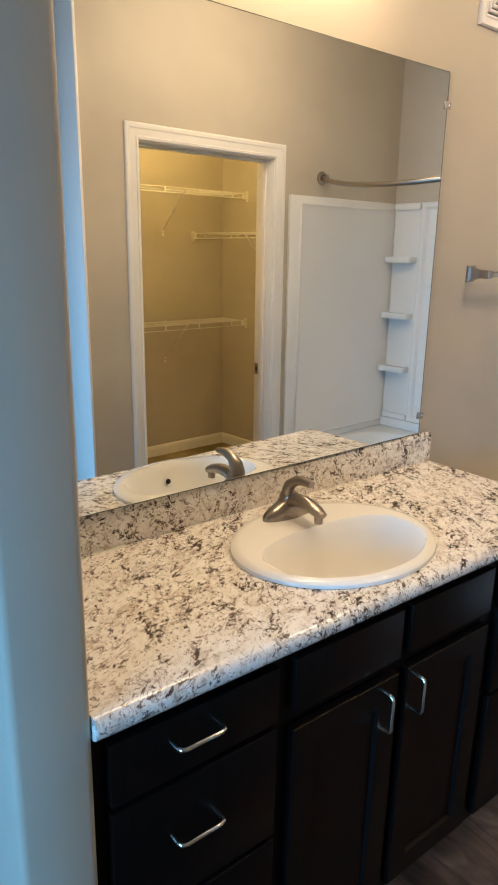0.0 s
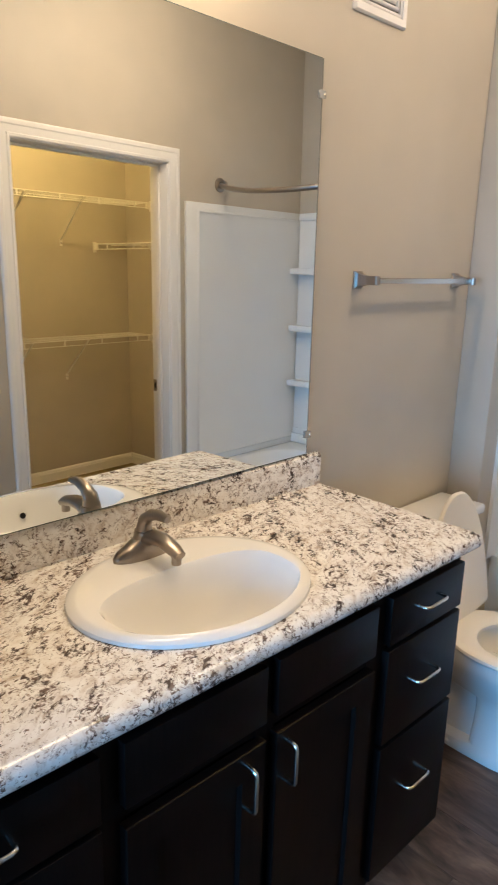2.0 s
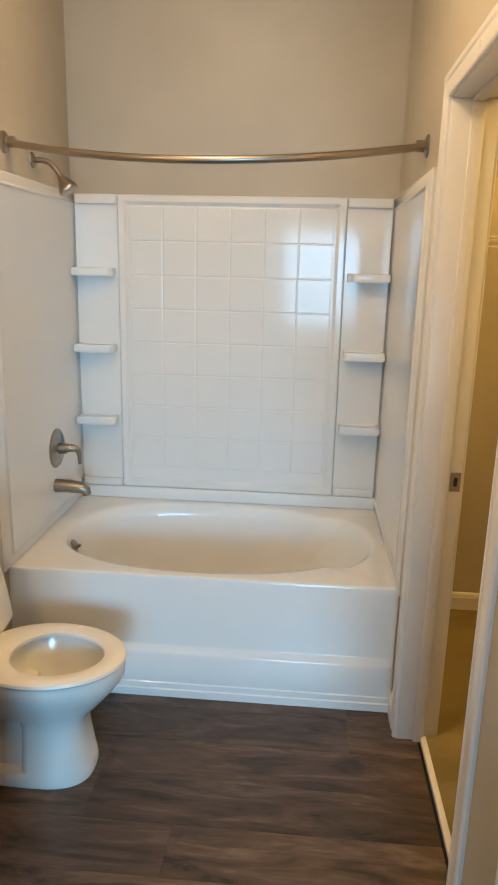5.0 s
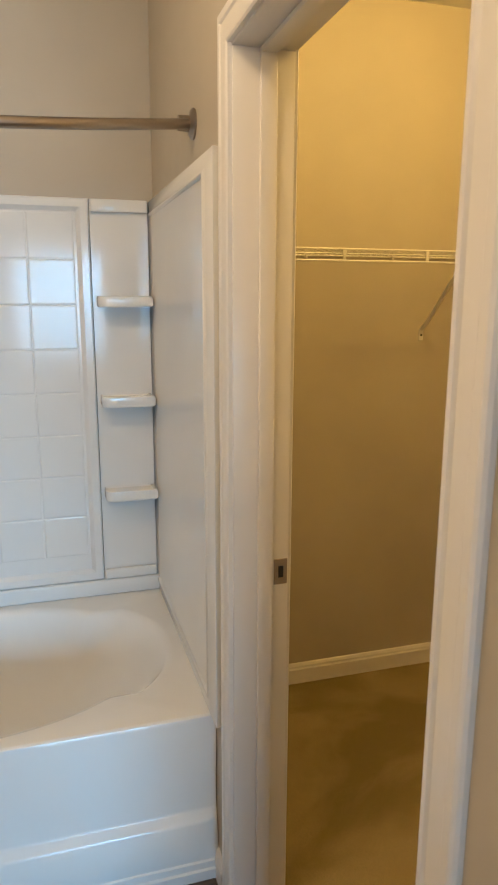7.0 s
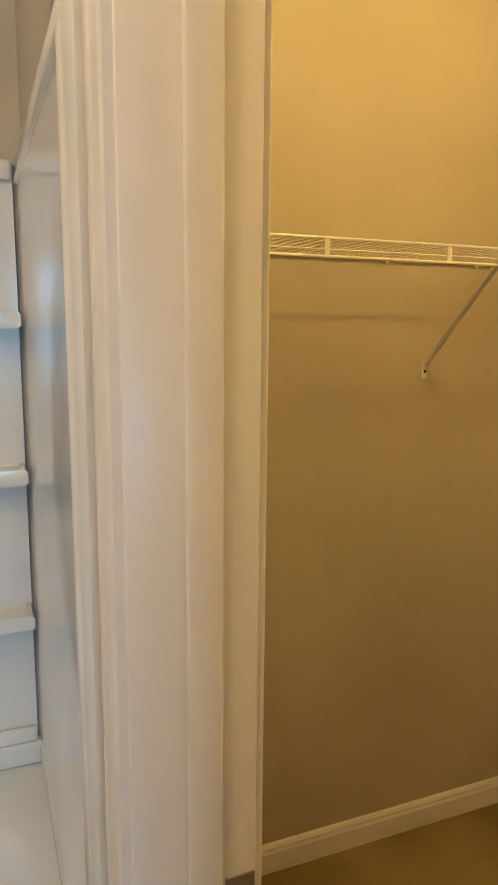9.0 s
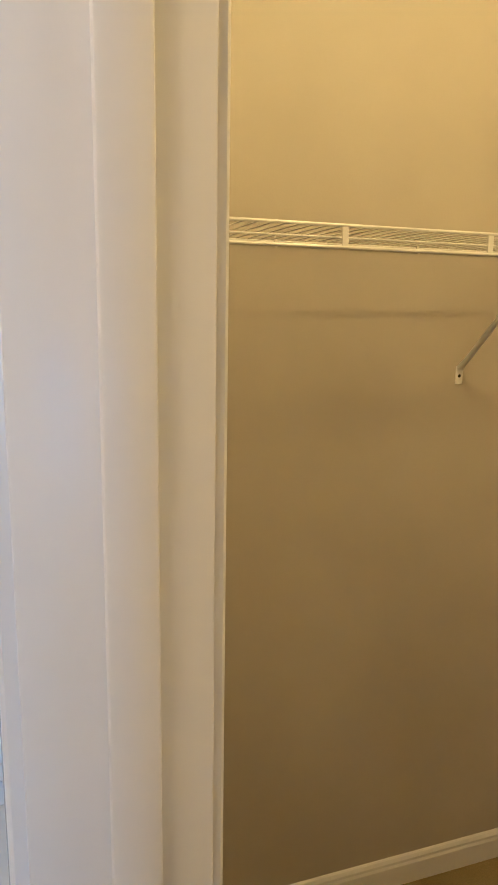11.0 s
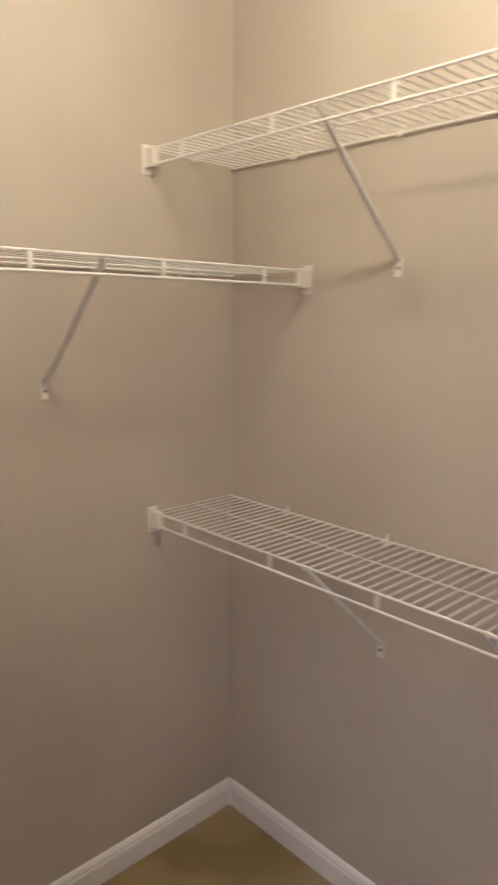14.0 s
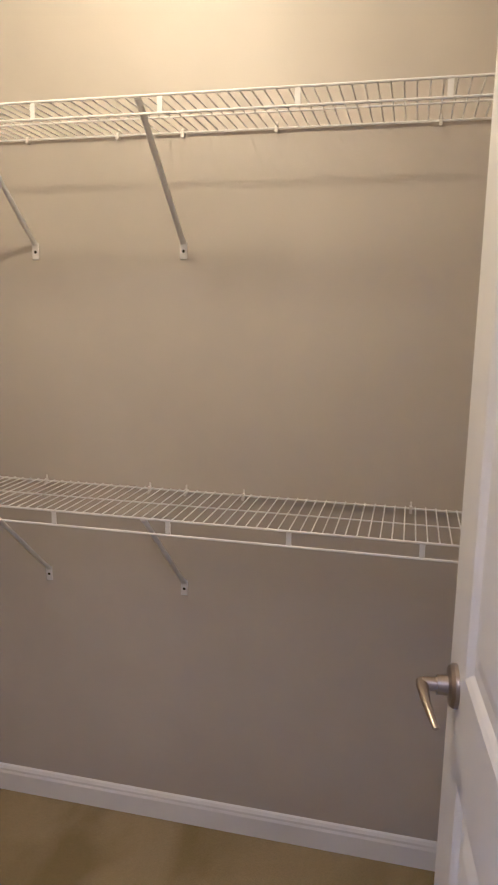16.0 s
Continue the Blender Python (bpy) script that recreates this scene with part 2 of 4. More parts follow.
structure(box("wall_south_3", OPEN0 - 0.02, OPEN1 + 0.02, YC, YS, HEAD + 0.02, H, WALL))
structure(box("wall_entry", 0.29, 0.405, 0.945, YN, 0, H, WALL, None, 0.012, 3))
# White facing added to the wall end, imitating daylight that brightens the corner.
structure(box("wall_end_daylight", XW - 0.014, XW, YC - 0.03, YS + 0.012, 0, H, TRIM, None, 0.004), "wall end faced in white to stand for daylight on it")
structure(box("ceiling_bath", -3.12, 3.72, -3.6, YN + 0.12, H, H + 0.1, CEILING))
structure(box("ceiling_closet", XW + 0.115, XC, -1.70, YC, HC, HC + 0.08, CEILING))
# the bedroom that the daylight comes through
structure(box("wall_bedroom_south", -3.0, XW, -3.6, -3.48, 0, H, WALL))
structure(box("wall_bedroom_east", XW, XW + 0.115, -3.48, -1.82, 0, H, WALL))
structure(box("wall_hall_south", -0.9, XW, -0.74, -0.62, 0, H, WALL, None, 0.01, 2))
WY0, WY1, WZ0, WZ1 = -1.15, 0.65, 0.80, 2.10
structure(box("wall_bedroom_west_1", -3.12, -3.0, -3.6, WY0, 0, H, WALL))
structure(box("wall_bedroom_west_2", -3.12, -3.0, WY1, YN + 0.12, 0, H, WALL))
structure(box("wall_bedroom_west_3", -3.12, -3.0, WY0, WY1, 0, WZ0, WALL))
structure(box("wall_bedroom_west_4", -3.12, -3.0, WY0, WY1, WZ1, H, WALL))
win = structure(new("window_1"), "white bedroom window with crossing glazing bars")
for nm, a in (("frame", (WY0, WY0 + 0.05, WZ0, WZ1)), ("frame", (WY1 - 0.05, WY1, WZ0, WZ1)), ("frame", (WY0 + 0.05, WY1 - 0.05, WZ0, WZ0 + 0.05)),
              ("frame", (WY0 + 0.05, WY1 - 0.05, WZ1 - 0.05, WZ1)), ("mullion", (-0.29, -0.21, WZ0 + 0.05, WZ1 - 0.05))):
    box(nm, -3.10, -3.04, *a, TRIM, win, 0.004)
for k in (-0.70, 0.20):
    box("glazing_bar", -3.08, -3.06, k - 0.011, k + 0.011, WZ0 + 0.05, WZ1 - 0.05, TRIM, win)
for k in (1.14, 1.46, 1.78):
    box("glazing_bar", -3.085, -3.055, WY0 + 0.05, WY1 - 0.05, k - 0.011, k + 0.011, TRIM, win)
structure(box("ground", -40, 40, -40, 40, -0.30, -0.12, material("ground_outside", (0.10, 0.11, 0.07), 0.9)[0]))
structure(box("floor_bedroom", -3.0, XW, -3.48, YN, -0.10, -0.002, CARPET))
floor_bath = structure(box("floor", 0.0, XE, YC + 0.03, YN, -0.10, -0.003, DARK), "dark brown wood-look vinyl plank floor")
structure(box("floor_closet", XW + 0.115, XC, -1.70, YC + 0.03, -0.10, 0.018, CARPET), "beige carpet with vacuum marks in the closet")
box("threshold", OPEN0, OPEN1, YC + 0.030, YC + 0.050, 0.001, 0.020, TRIM, floor_bath, 0.003, 2, "white painted threshold strip")


# Trim
def molding(name, run, z0=0.0, height=0.085, mat=TRIM, parent=None):
    """Baseboard along a wall: run is two points and the direction away from the wall."""
    (xa, ya), (xb, yb), (ox, oy) = run
    prof = [(0, 0), (0.013, 0), (0.013, height * 0.70), (0.010, height * 0.78), (0.0095, height * 0.86), (0.005, height * 0.95), (0.0, height)]
    bm = bmesh.new()
    bridge(bm, [[(x + ox * d, y + oy * d, z0 + h) for d, h in prof] for x, y in ((xa, ya), (xb, yb))], True, True)
    bmesh.ops.recalc_face_normals(bm, faces=bm.faces)
    return part(name, bm, mat, parent)


for run in (((1.735, YN), (2.585, YN), (0, -1)), ((2.585, 1.335), (2.585, YN - 0.013), (-1, 0)), ((XW, YS), (1.68, YS), (0, 1)),
            ((2.652, YS), (2.73, YS), (0, 1))):
    structure(molding("baseboard", run), "white painted baseboard")
for run in (((XC, YC), (XC, -1.70), (-1, 0)), ((XW + 0.115, -1.70), (XC - 0.013, -1.70), (0, 1)), ((XW + 0.115, YC), (XW + 0.115, -1.687), (1, 0)), ((2.607, YC), (XC - 0.013, YC), (0, -1))):
    structure(molding("baseboard", run, 0.018, 0.086), "white painted baseboard")

frame_1 = structure(new("door_frame"), "white painted door frame with stepped casing")


def casing(name, a, b, ox, oy, face_y, out):
    """Stepped casing board from a to b (x, z); (ox, oy) points away from the opening; out is the side of the wall."""
    prof = [(0.0, 0.0), (0.0, 0.009), (0.004, 0.012), (0.013, 0.013), (0.017, 0.0095), (0.044, 0.0105), (0.049, 0.0135), (0.062, 0.0135), (0.067, 0.011), (0.070, 0.007), (0.070, 0.0)]
    if out < 0:  # slim stop-like casing on the closet side
        prof = [(w * 0.45, d * 0.78) for w, d in prof]
    bm = bmesh.new()
    rings = []
    for (x, z), miter in ((a[0], a[1]), (b[0], b[1])):
        rings.append([(x + ox * w + miter[0] * w, face_y + out * d, z + oy * w + miter[1] * w) for w, d in prof])
    bridge(bm, rings, True, True)
    bmesh.ops.recalc_face_normals(bm, faces=bm.faces)
    return part(name, bm, TRIM, frame_1)


for fy, out, zb in ((YS, 1, 0.0), (YC, -1, 0.018)):
    casing("side_casing", ((OPEN1 + 0.005, zb), (0, 0)), ((OPEN1 + 0.005, HEAD + 0.005), (0, 1)), 1, 0, fy, out)
    casing("side_casing", ((OPEN0 - 0.005, zb), (0, 0)), ((OPEN0 - 0.005, HEAD + 0.005), (0, 1)), -1, 0, fy, out)
    casing("head_casing", ((OPEN0 - 0.005, HEAD + 0.005), (-1, 0)), ((OPEN1 + 0.005, HEAD + 0.005), (1, 0)), 0, 1, fy, out)
box("jamb", OPEN1, OPEN1 + 0.02, YC, YS, 0, HEAD, TRIM, frame_1, 0.002)
box("jamb", OPEN0 - 0.02, OPEN0, YC, YS, 0, HEAD, TRIM, frame_1, 0.002)
box("head_jamb", OPEN0 - 0.02, OPEN1 + 0.02, YC, YS, HEAD, HEAD + 0.02, TRIM, frame_1, 0.002)
box("door_stop", OPEN1 - 0.011, OPEN1, YC + 0.040, YC + 0.075, 0, HEAD, TRIM, frame_1, 0.003)
box("door_stop", OPEN0, OPEN0 + 0.011, YC + 0.040, YC + 0.075, 0, HEAD, TRIM, frame_1, 0.003)
box("door_stop", OPEN0 + 0.011, OPEN1 - 0.011, YC + 0.040, YC + 0.075, HEAD - 0.011, HEAD, TRIM, frame_1, 0.003)
strike = box("strike_plate", OPEN1 - 0.0025, OPEN1, YC + 0.002, YC + 0.034, 0.905, 0.967, NICKEL, frame_1, 0.001, 1, "brushed nickel strike plate")
# No hole is cut: a dark box gives the shade inside the latch opening.
box("latch_hole_shade", OPEN1 - 0.0035, OPEN1 - 0.0026, YC + 0.012, YC + 0.024, 0.922, 0.950, DARK, strike)


# Closet door, standing open into the closet
def lever(parent, x, y, z, side):
    """Door lever on the face at y; side is the way it stands out."""
    h = part("lever_handle", tube(bmesh.new(), [(x, y + side * 0.010, z), (x, y + side * 0.052, z)], [0.012, 0.0105], 16), NICKEL, parent, "brushed nickel lever handle", True)
    m = Matrix.Translation((x, y, z)) @ Euler((radians(-90 * side), 0, 0)).to_matrix().to_4x4()
    part("rose", lathe(bmesh.new(), [(0.034, 0), (0.034, 0.006), (0.030, 0.011), (0.016, 0.014), (0.015, 0.030)], m, 28), NICKEL, h, "", True)
    pts = [(x + 0.004, y + side * 0.050, z), (x - 0.016, y + side * 0.053, z + 0.001), (x - 0.050, y + side * 0.050, z - 0.004), (x - 0.078, y + side * 0.044, z - 0.012), (x - 0.092, y + side * 0.040, z - 0.018)]
    part("grip", tube(bmesh.new(), pts, [0.011, 0.009, 0.007, 0.006, 0.005], 12, True, 0.75), NICKEL, h, "", True)
    return h


door_1 = structure(new("door_1"), "white two-panel closet door standing open with nickel lever")
door_1.matrix_world = pose(OPEN0 + 0.004, YC - 0.004, 0, 0, 0, -85)
DW, DT = 0.805, 0.035
STILE, PANELS = 0.125, ((0.22, 0.86), (1.03, 1.89))
bm = bmesh.new()
cuboid(bm, 0, STILE, 0, DT, 0.014, 2.024)
cuboid(bm, DW - STILE, DW, 0, DT, 0.014, 2.024)
for z0, z1 in ((0.014, 0.22), (0.86, 1.03), (1.89, 2.024)):
    cuboid(bm, STILE, DW - STILE, 0, DT, z0, z1)
bmesh.ops.remove_doubles(bm, verts=bm.verts, dist=1e-5)
part("door_slab", bm, TRIM, door_1)
for z0, z1 in PANELS:
    bm = bmesh.new()
    x0, x1 = STILE, DW - STILE
    for yy, s in ((0.0, 1), (DT, -1)):
        rings = []
        for inset, depth in ((0.0, 0.0), (0.008, 0.004), (0.016, 0.009), (0.034, 0.010), (0.060, 0.004), (0.066, 0.003)):
            rings.append([(x0 + inset, yy + s * depth, z0 + inset), (x1 - inset, yy + s * depth, z0 + inset), (x1 - inset, yy + s * depth, z1 - inset), (x0 + inset, yy + s * depth, z1 - inset)])
        bridge(bm, rings, False, True)
    bmesh.ops.recalc_face_normals(bm, faces=bm.faces)
    part("door_panel", bm, TRIM, door_1)
lever(door_1, DW - 0.065, DT, 0.985, 1)
lever(door_1, DW - 0.065, 0.0, 0.985, -1)
box("latch_plate", DW - 0.001, DW + 0.001, 0.006, 0.029, 0.955, 1.015, NICKEL, door_1)
for z in (0.25, 1.0, 1.78):
    part("hinge", tube(bmesh.new(), [(0.0, -0.004, z - 0.045), (0.0, -0.004, z + 0.045)], 0.006, 10), NICKEL, door_1, "brushed nickel hinge", True)

# Vanity
FACE = 0.947


def pull(parent, c, vertical=False, length=0.088):
    """U-shaped wire pull centred at c on the front face."""
    x, y, z = c
    h, d, r = length / 2, 0.030, 0.010
    flat = [(-h, 0), (-h, d - r), (-h + r * 0.3, d - r * 0.3), (-h + r, d), (h - r, d), (h - r * 0.3, d - r * 0.3), (h, d - r), (h, 0)]
    pts = [(x, y - dd, z + s) if vertical else (x + s, y - dd, z) for s, dd in flat]
    return part("handle", tube(bmesh.new(), pts, 0.0042, 10), STEEL, parent, "satin steel wire pull", True)


def slab_front(name, parent, x0, x1, z0, z1):
    return box(name, x0, x1, FACE, FACE + 0.019, z0, z1, ESPRESSO, parent, 0.0025)


def shaker_front(name, parent, x0, x1, z0, z1, rail=0.058):
    bm = bmesh.new()
    y0, y1 = FACE, FACE + 0.019
    rings = []
    for inset, y in ((0, y1), (0, y0 + 0.002), (0.002, y0), (rail, y0), (rail + 0.004, y0 + 0.008), (rail + 0.006, y0 + 0.009)):
        rings.append([(x0 + inset, y, z0 + inset), (x1 - inset, y, z0 + inset), (x1 - inset, y, z1 - inset), (x0 + inset, y, z1 - inset)])
    bridge(bm, rings, True, True)
    bmesh.ops.recalc_face_normals(bm, faces=bm.faces)
    return part(name, bm, ESPRESSO, parent)


CAB = (0.410, 0.772, 1.452, 1.782)
Y0B, Y1B = FACE + 0.0195, YN - 0.004


def carcass(parent, x0, x1):
    bm = bmesh.new()
    for a in ((x0, x0 + 0.016, Y0B + 0.02, Y1B, 0.1, 0.893), (x1 - 0.016, x1, Y0B + 0.02, Y1B, 0.1, 0.893), (x0 + 0.016, x1 - 0.016, Y0B + 0.02, Y1B, 0.1, 0.116),
              (x0 + 0.016, x1 - 0.016, Y1B - 0.01, Y1B, 0.116, 0.893)):
        cuboid(bm, *a)
    part("body", bm, ESPRESSO, parent)
    bm = bmesh.new()
    for a in ((x0, x0 + 0.036, Y0B, Y0B + 0.02, 0.1, 0.893), (x1 - 0.036, x1, Y0B, Y0B + 0.02, 0.1, 0.893), (x0 + 0.036, x1 - 0.036, Y0B, Y0B + 0.02, 0.865, 0.893), (x0 + 0.036, x1 - 0.036, Y0B, Y0B + 0.02, 0.1, 0.14)):
        cuboid(bm, *a)
    part("face_frame", bm, ESPRESSO, parent)
    box("toe_kick", x0, x1, Y0B + 0.075, Y0B + 0.09, 0.001, 0.1, ESPRESSO, parent)
    box("plinth", x0 + 0.01, x1 - 0.01, Y0B + 0.091, Y1B, 0.001, 0.099, DARK, parent)


for x0, x1 in ((CAB[0], CAB[1]), (CAB[2], CAB[3])):
    unit = empty("drawer_cabinet", "dark espresso vanity cabinet with three drawers and steel pulls", "cabinet", "vanity cabinets")
    carcass(unit, x0, x1)
    for z0, z1, zp in ((0.757, 0.872, 0.830), (0.508, 0.745, 0.646), (0.130, 0.496, 0.362)):
        d = slab_front("drawer", unit, x0 + 0.020, x1 - 0.012, z0, z1)
        pull(d, ((x0 + x1) / 2 - 0.012, FACE, zp))
unit = empty("sink_cabinet", "dark espresso sink base cabinet with two shaker doors", "cabinet", "vanity cabinets")
carcass(unit, CAB[1], CAB[2])
box("centre_stile", 1.088, 1.136, Y0B, Y0B + 0.02, 0.14, 0.865, ESPRESSO, unit)
box("rail", 0.808, 1.416, Y0B + 0.001, Y0B + 0.02, 0.726, 0.752, ESPRESSO, unit)
for x0, x1, xp in ((0.800, 1.098, 1.046), (1.126, 1.424, 1.148)):
    slab_front("false_drawer_front", unit, x0, x1, 0.757, 0.872)
    d = shaker_front("door", unit, x0, x1, 0.130, 0.722)
    pull(d, (xp, FACE, 0.658), True)

# countertop with backsplash, open for the sink
SX, SY, SA, SB = 1.112, 1.172, 0.254, 0.208
CX0, CX1, CYF, ZT = 0.406, 1.806, 0.930, 0.935
top = empty("countertop", "white, grey and brown speckled stone-look laminate countertop", "countertop")
SEG = 72


def rect_point(a, x0, x1, y0, y1, cx, cy):
    dx, dy = math.cos(a), math.sin(a)
    t = min([((x1 - cx) / dx) if dx > 1e-9 else 9e9, ((x0 - cx) / dx) if dx < -1e-9 else 9e9, ((y1 - cy) / dy) if dy > 1e-9 else 9e9, ((y0 - cy) / dy) if dy < -1e-9 else 9e9])
    return cx + dx * t, cy + dy * t


def rect_ring(x0, x1, y0, y1, z, cx, cy, n):
    angles = sorted([2 * math.pi * k / (n - 4) for k in range(n - 4)] + [math.atan2(y - cy, x - cx) % (2 * math.pi) for x in (x0, x1) for y in (y0, y1)])
    return angles, [(*rect_point(a, x0, x1, y0, y1, cx, cy), z) for a in angles]


bm = bmesh.new()
angles, outer = rect_ring(CX0, CX1, CYF + 0.020, YN - 0.024, ZT, SX, SY, SEG)
rows = bridge(bm, [outer, [(SX + (SA - 0.02) * math.cos(a), SY + (SB - 0.02) * math.sin(a), ZT) for a in angles], [(SX + (SA - 0.02) * math.cos(a), SY + (SB - 0.02) * math.sin(a), ZT - 0.03) for a in angles]])
bmesh.ops.recalc_face_normals(bm, faces=bm.faces)
if sum(f.normal.z for f in bm.faces) < 0:
    bmesh.ops.reverse_faces(bm, faces=bm.faces)
# rolled front edge and the underside
prof = [(CYF + 0.020, ZT)] + [(CYF + 0.020 - 0.020 * math.sin(a), ZT - 0.020 + 0.020 * math.cos(a)) for a in (radians(15 * k) for k in range(1, 12))] + [(CYF + 0.016, ZT - 0.040), (CYF + 0.024, ZT - 0.040)]
bridge(bm, [[(x, y, z) for x in (CX0, CX1)] for y, z in prof], loop=False)
part("worktop", bm, GRANITE, top, "", True)
prof = [(CYF + 0.020, ZT), (CYF + 0.010, ZT - 0.003), (CYF + 0.002, ZT - 0.012), (CYF, ZT - 0.022), (CYF + 0.006, ZT - 0.034), (CYF + 0.016, ZT - 0.040), (YN - 0.004, ZT - 0.040), (YN - 0.004, ZT)]
bm = bmesh.new()
bridge(bm, [[(CX1 - 0.001 + dx, y, z) for y, z in prof] for dx in (0.0, 0.0025)], True, True)
bmesh.ops.recalc_face_normals(bm, faces=bm.faces)
part("end_cap", bm, GRANITE, top)
bm = bmesh.new()
bridge(bm, [[(CX0 + dx, y, z) for y, z in prof] for dx in (-0.0005, 0.0015)], True, True)
bmesh.ops.recalc_face_normals(bm, faces=bm.faces)
part("end_cap", bm, GRANITE, top)
prof = [(0.024, 0), (0.024, 0.078), (0.021, 0.088), (0.013, 0.093), (0.004, 0.093), (0.001, 0.090), (0.001, 0)]
bm = bmesh.new()
bridge(bm, [[(x, YN - d, ZT + h) for d, h in prof] for x in (CX0, CX1)], True, True)
bmesh.ops.recalc_face_normals(bm, faces=bm.faces)
part("backsplash", bm, GRANITE, top, "", True)

# sink
sink = empty("bathroom_sink", "oval off-white drop-in china sink in the countertop", "sink")


def oval(a_, b_, cx, cy, z, n=64):
    return [(cx + a_ * math.cos(t), cy + b_ * math.sin(t), z) for t in (2 * math.pi * k / n for k in range(n))]


BY = SY - 0.026


def bowl(w, front, back, z, p=2.5, n=64):
    """Basin outline: round towards the room, flatter towards the faucet."""
    pts = []
    for t in (2 * math.pi * k / n for k in range(n)):
        c, q = math.cos(t), math.sin(t)
        e = 2 / p if q > 0 else 2 / (2 + (p - 2) * 0.3)
        pts.append((SX + w * math.copysign(abs(c) ** e, c), BY + (back if q > 0 else front) * math.copysign(abs(q) ** e, q), z))
    return pts


bm = bmesh.new()
bridge(bm, [oval(SA, SB, SX, SY, ZT + 0.001), oval(SA - 0.001, SB - 0.001, SX, SY, ZT + 0.008), oval(SA - 0.008, SB - 0.008, SX, SY, ZT + 0.014), oval(SA - 0.022, SB - 0.022, SX, SY, ZT + 0.015),
            bowl(0.212, 0.160, 0.098, ZT + 0.013), bowl(0.206, 0.154, 0.092, ZT + 0.005), bowl(0.194, 0.144, 0.084, ZT - 0.025), bowl(0.168, 0.126, 0.072, ZT - 0.075),
            bowl(0.128, 0.098, 0.056, ZT - 0.115), bowl(0.075, 0.062, 0.042, ZT - 0.135), bowl(0.024, 0.024, 0.024, ZT - 0.140, 2.0), bowl(0.020, 0.020, 0.020, ZT - 0.150, 2.0)], False, True)
bmesh.ops.recalc_face_normals(bm, faces=bm.faces)
if max(bm.faces, key=lambda f: f.calc_center_median().z).normal.z < 0:
    bmesh.ops.reverse_faces(bm, faces=bm.faces)
part("basin", bm, CERAMIC, sink, "", True)
part("drain", lathe(bmesh.new(), [(0.022, 0), (0.022, 0.003), (0.016, 0.005), (0.014, 0.012), (0.010, 0.014)], Matrix.Translation((SX, BY, ZT - 0.141))), STEEL, sink, "chrome drain stopper", True)
# Dark disc on the uncut basin wall, coloured as the overflow's shaded inside.
part("overflow_hole_shade", lathe(bmesh.new(), [(0.008, 0), (0.008, 0.002)], Matrix.Translation((SX, BY - 0.132, ZT - 0.040)) @ Euler((radians(-80), 0, 0)).to_matrix().to_4x4(), 16), DARK, sink)

# faucet
fau = empty("faucet", "brushed nickel single-lever faucet on the sink deck", "faucet")
FX, FY, FZ = SX, 1.332, ZT + 0.014
bm = bmesh.new()
bridge(bm, [oval(0.078, 0.027, FX, FY, FZ), oval(0.078, 0.027, FX, FY, FZ + 0.008), oval(0.072, 0.026, FX, FY, FZ + 0.018), oval(0.050, 0.025, FX, FY, FZ + 0.028), oval(0.026, 0.024, FX, FY, FZ + 0.040), oval(0.022, 0.023, FX, FY, FZ + 0.055)], True, True)
part("base", bm, NICKEL, fau, "", True)
bm = tube(bmesh.new(), [(FX, FY + 0.005, FZ + 0.030), (FX, FY - 0.030, FZ + 0.048), (FX, FY - 0.065, FZ + 0.050), (FX, FY - 0.100, FZ + 0.042), (FX, FY - 0.118, FZ + 0.034)], [0.022, 0.021, 0.019, 0.017, 0.013], 16, True, 0.75)
part("spout", bm, NICKEL, fau, "", True)
part("aerator", lathe(bmesh.new(), [(0.010, 0), (0.011, 0.020)], Matrix.Translation((FX, FY - 0.106, FZ + 0.014)), 16), NICKEL, fau, "", True)
bm = tube(bmesh.new(), [(FX, FY, FZ + 0.040), (FX, FY + 0.004, FZ + 0.058), (FX, FY - 0.002, FZ + 0.078), (FX, FY - 0.020, FZ + 0.093), (FX, FY - 0.046, FZ + 0.101), (FX, FY - 0.078, FZ + 0.100)], [0.023, 0.021, 0.018, 0.014, 0.012, 0.009], 16, True, 0.8)
part("lever", bm, NICKEL, fau, "", True)

# mirror
mir = empty("wall_mirror", "large frameless wall mirror above the vanity backsplash", "mirror")
mir.matrix_world = Matrix.Translation((1.754, YN - 0.003, 1.54)) @ pose(0, 0, 0, 0, 0, 1.6) @ pose(0, 0, 0, -0.41, 0, 0) @ Matrix.Translation((-1.754, -YN, -1.54))
box("glass", 0.407, 1.752, YN - 0.006, YN - 0.002, 1.032, 2.043, MIRROR, mir)
box("edge", 1.7522, 1.7540, YN - 0.0065, YN - 0.001, 1.032, 2.044, MIRROR_EDGE, mir)
box("edge", 0.407, 1.7520, YN - 0.0065, YN - 0.001, 2.0432, 2.0450, MIRROR_EDGE, mir)
box("edge", 0.407, 1.7520, YN - 0.0065, YN - 0.001, 1.0300, 1.0318, MIRROR_EDGE, mir)
for z in (1.962, 1.088):
    c = box("mirror_clip", 1.740, 1.764, YN - 0.011, YN - 0.0067, z - 0.010, z + 0.010, CLEAR, mir, 0.002, 2, "clear plastic mirror clip")
    part("screw", lathe(bmesh.new(), [(0.004, 0), (0.003, 0.002)], Matrix.Translation((1.758, YN - 0.011, z)) @ Euler((radians(90), 0, 0)).to_matrix().to_4x4(), 10), STEEL, c, "", True)

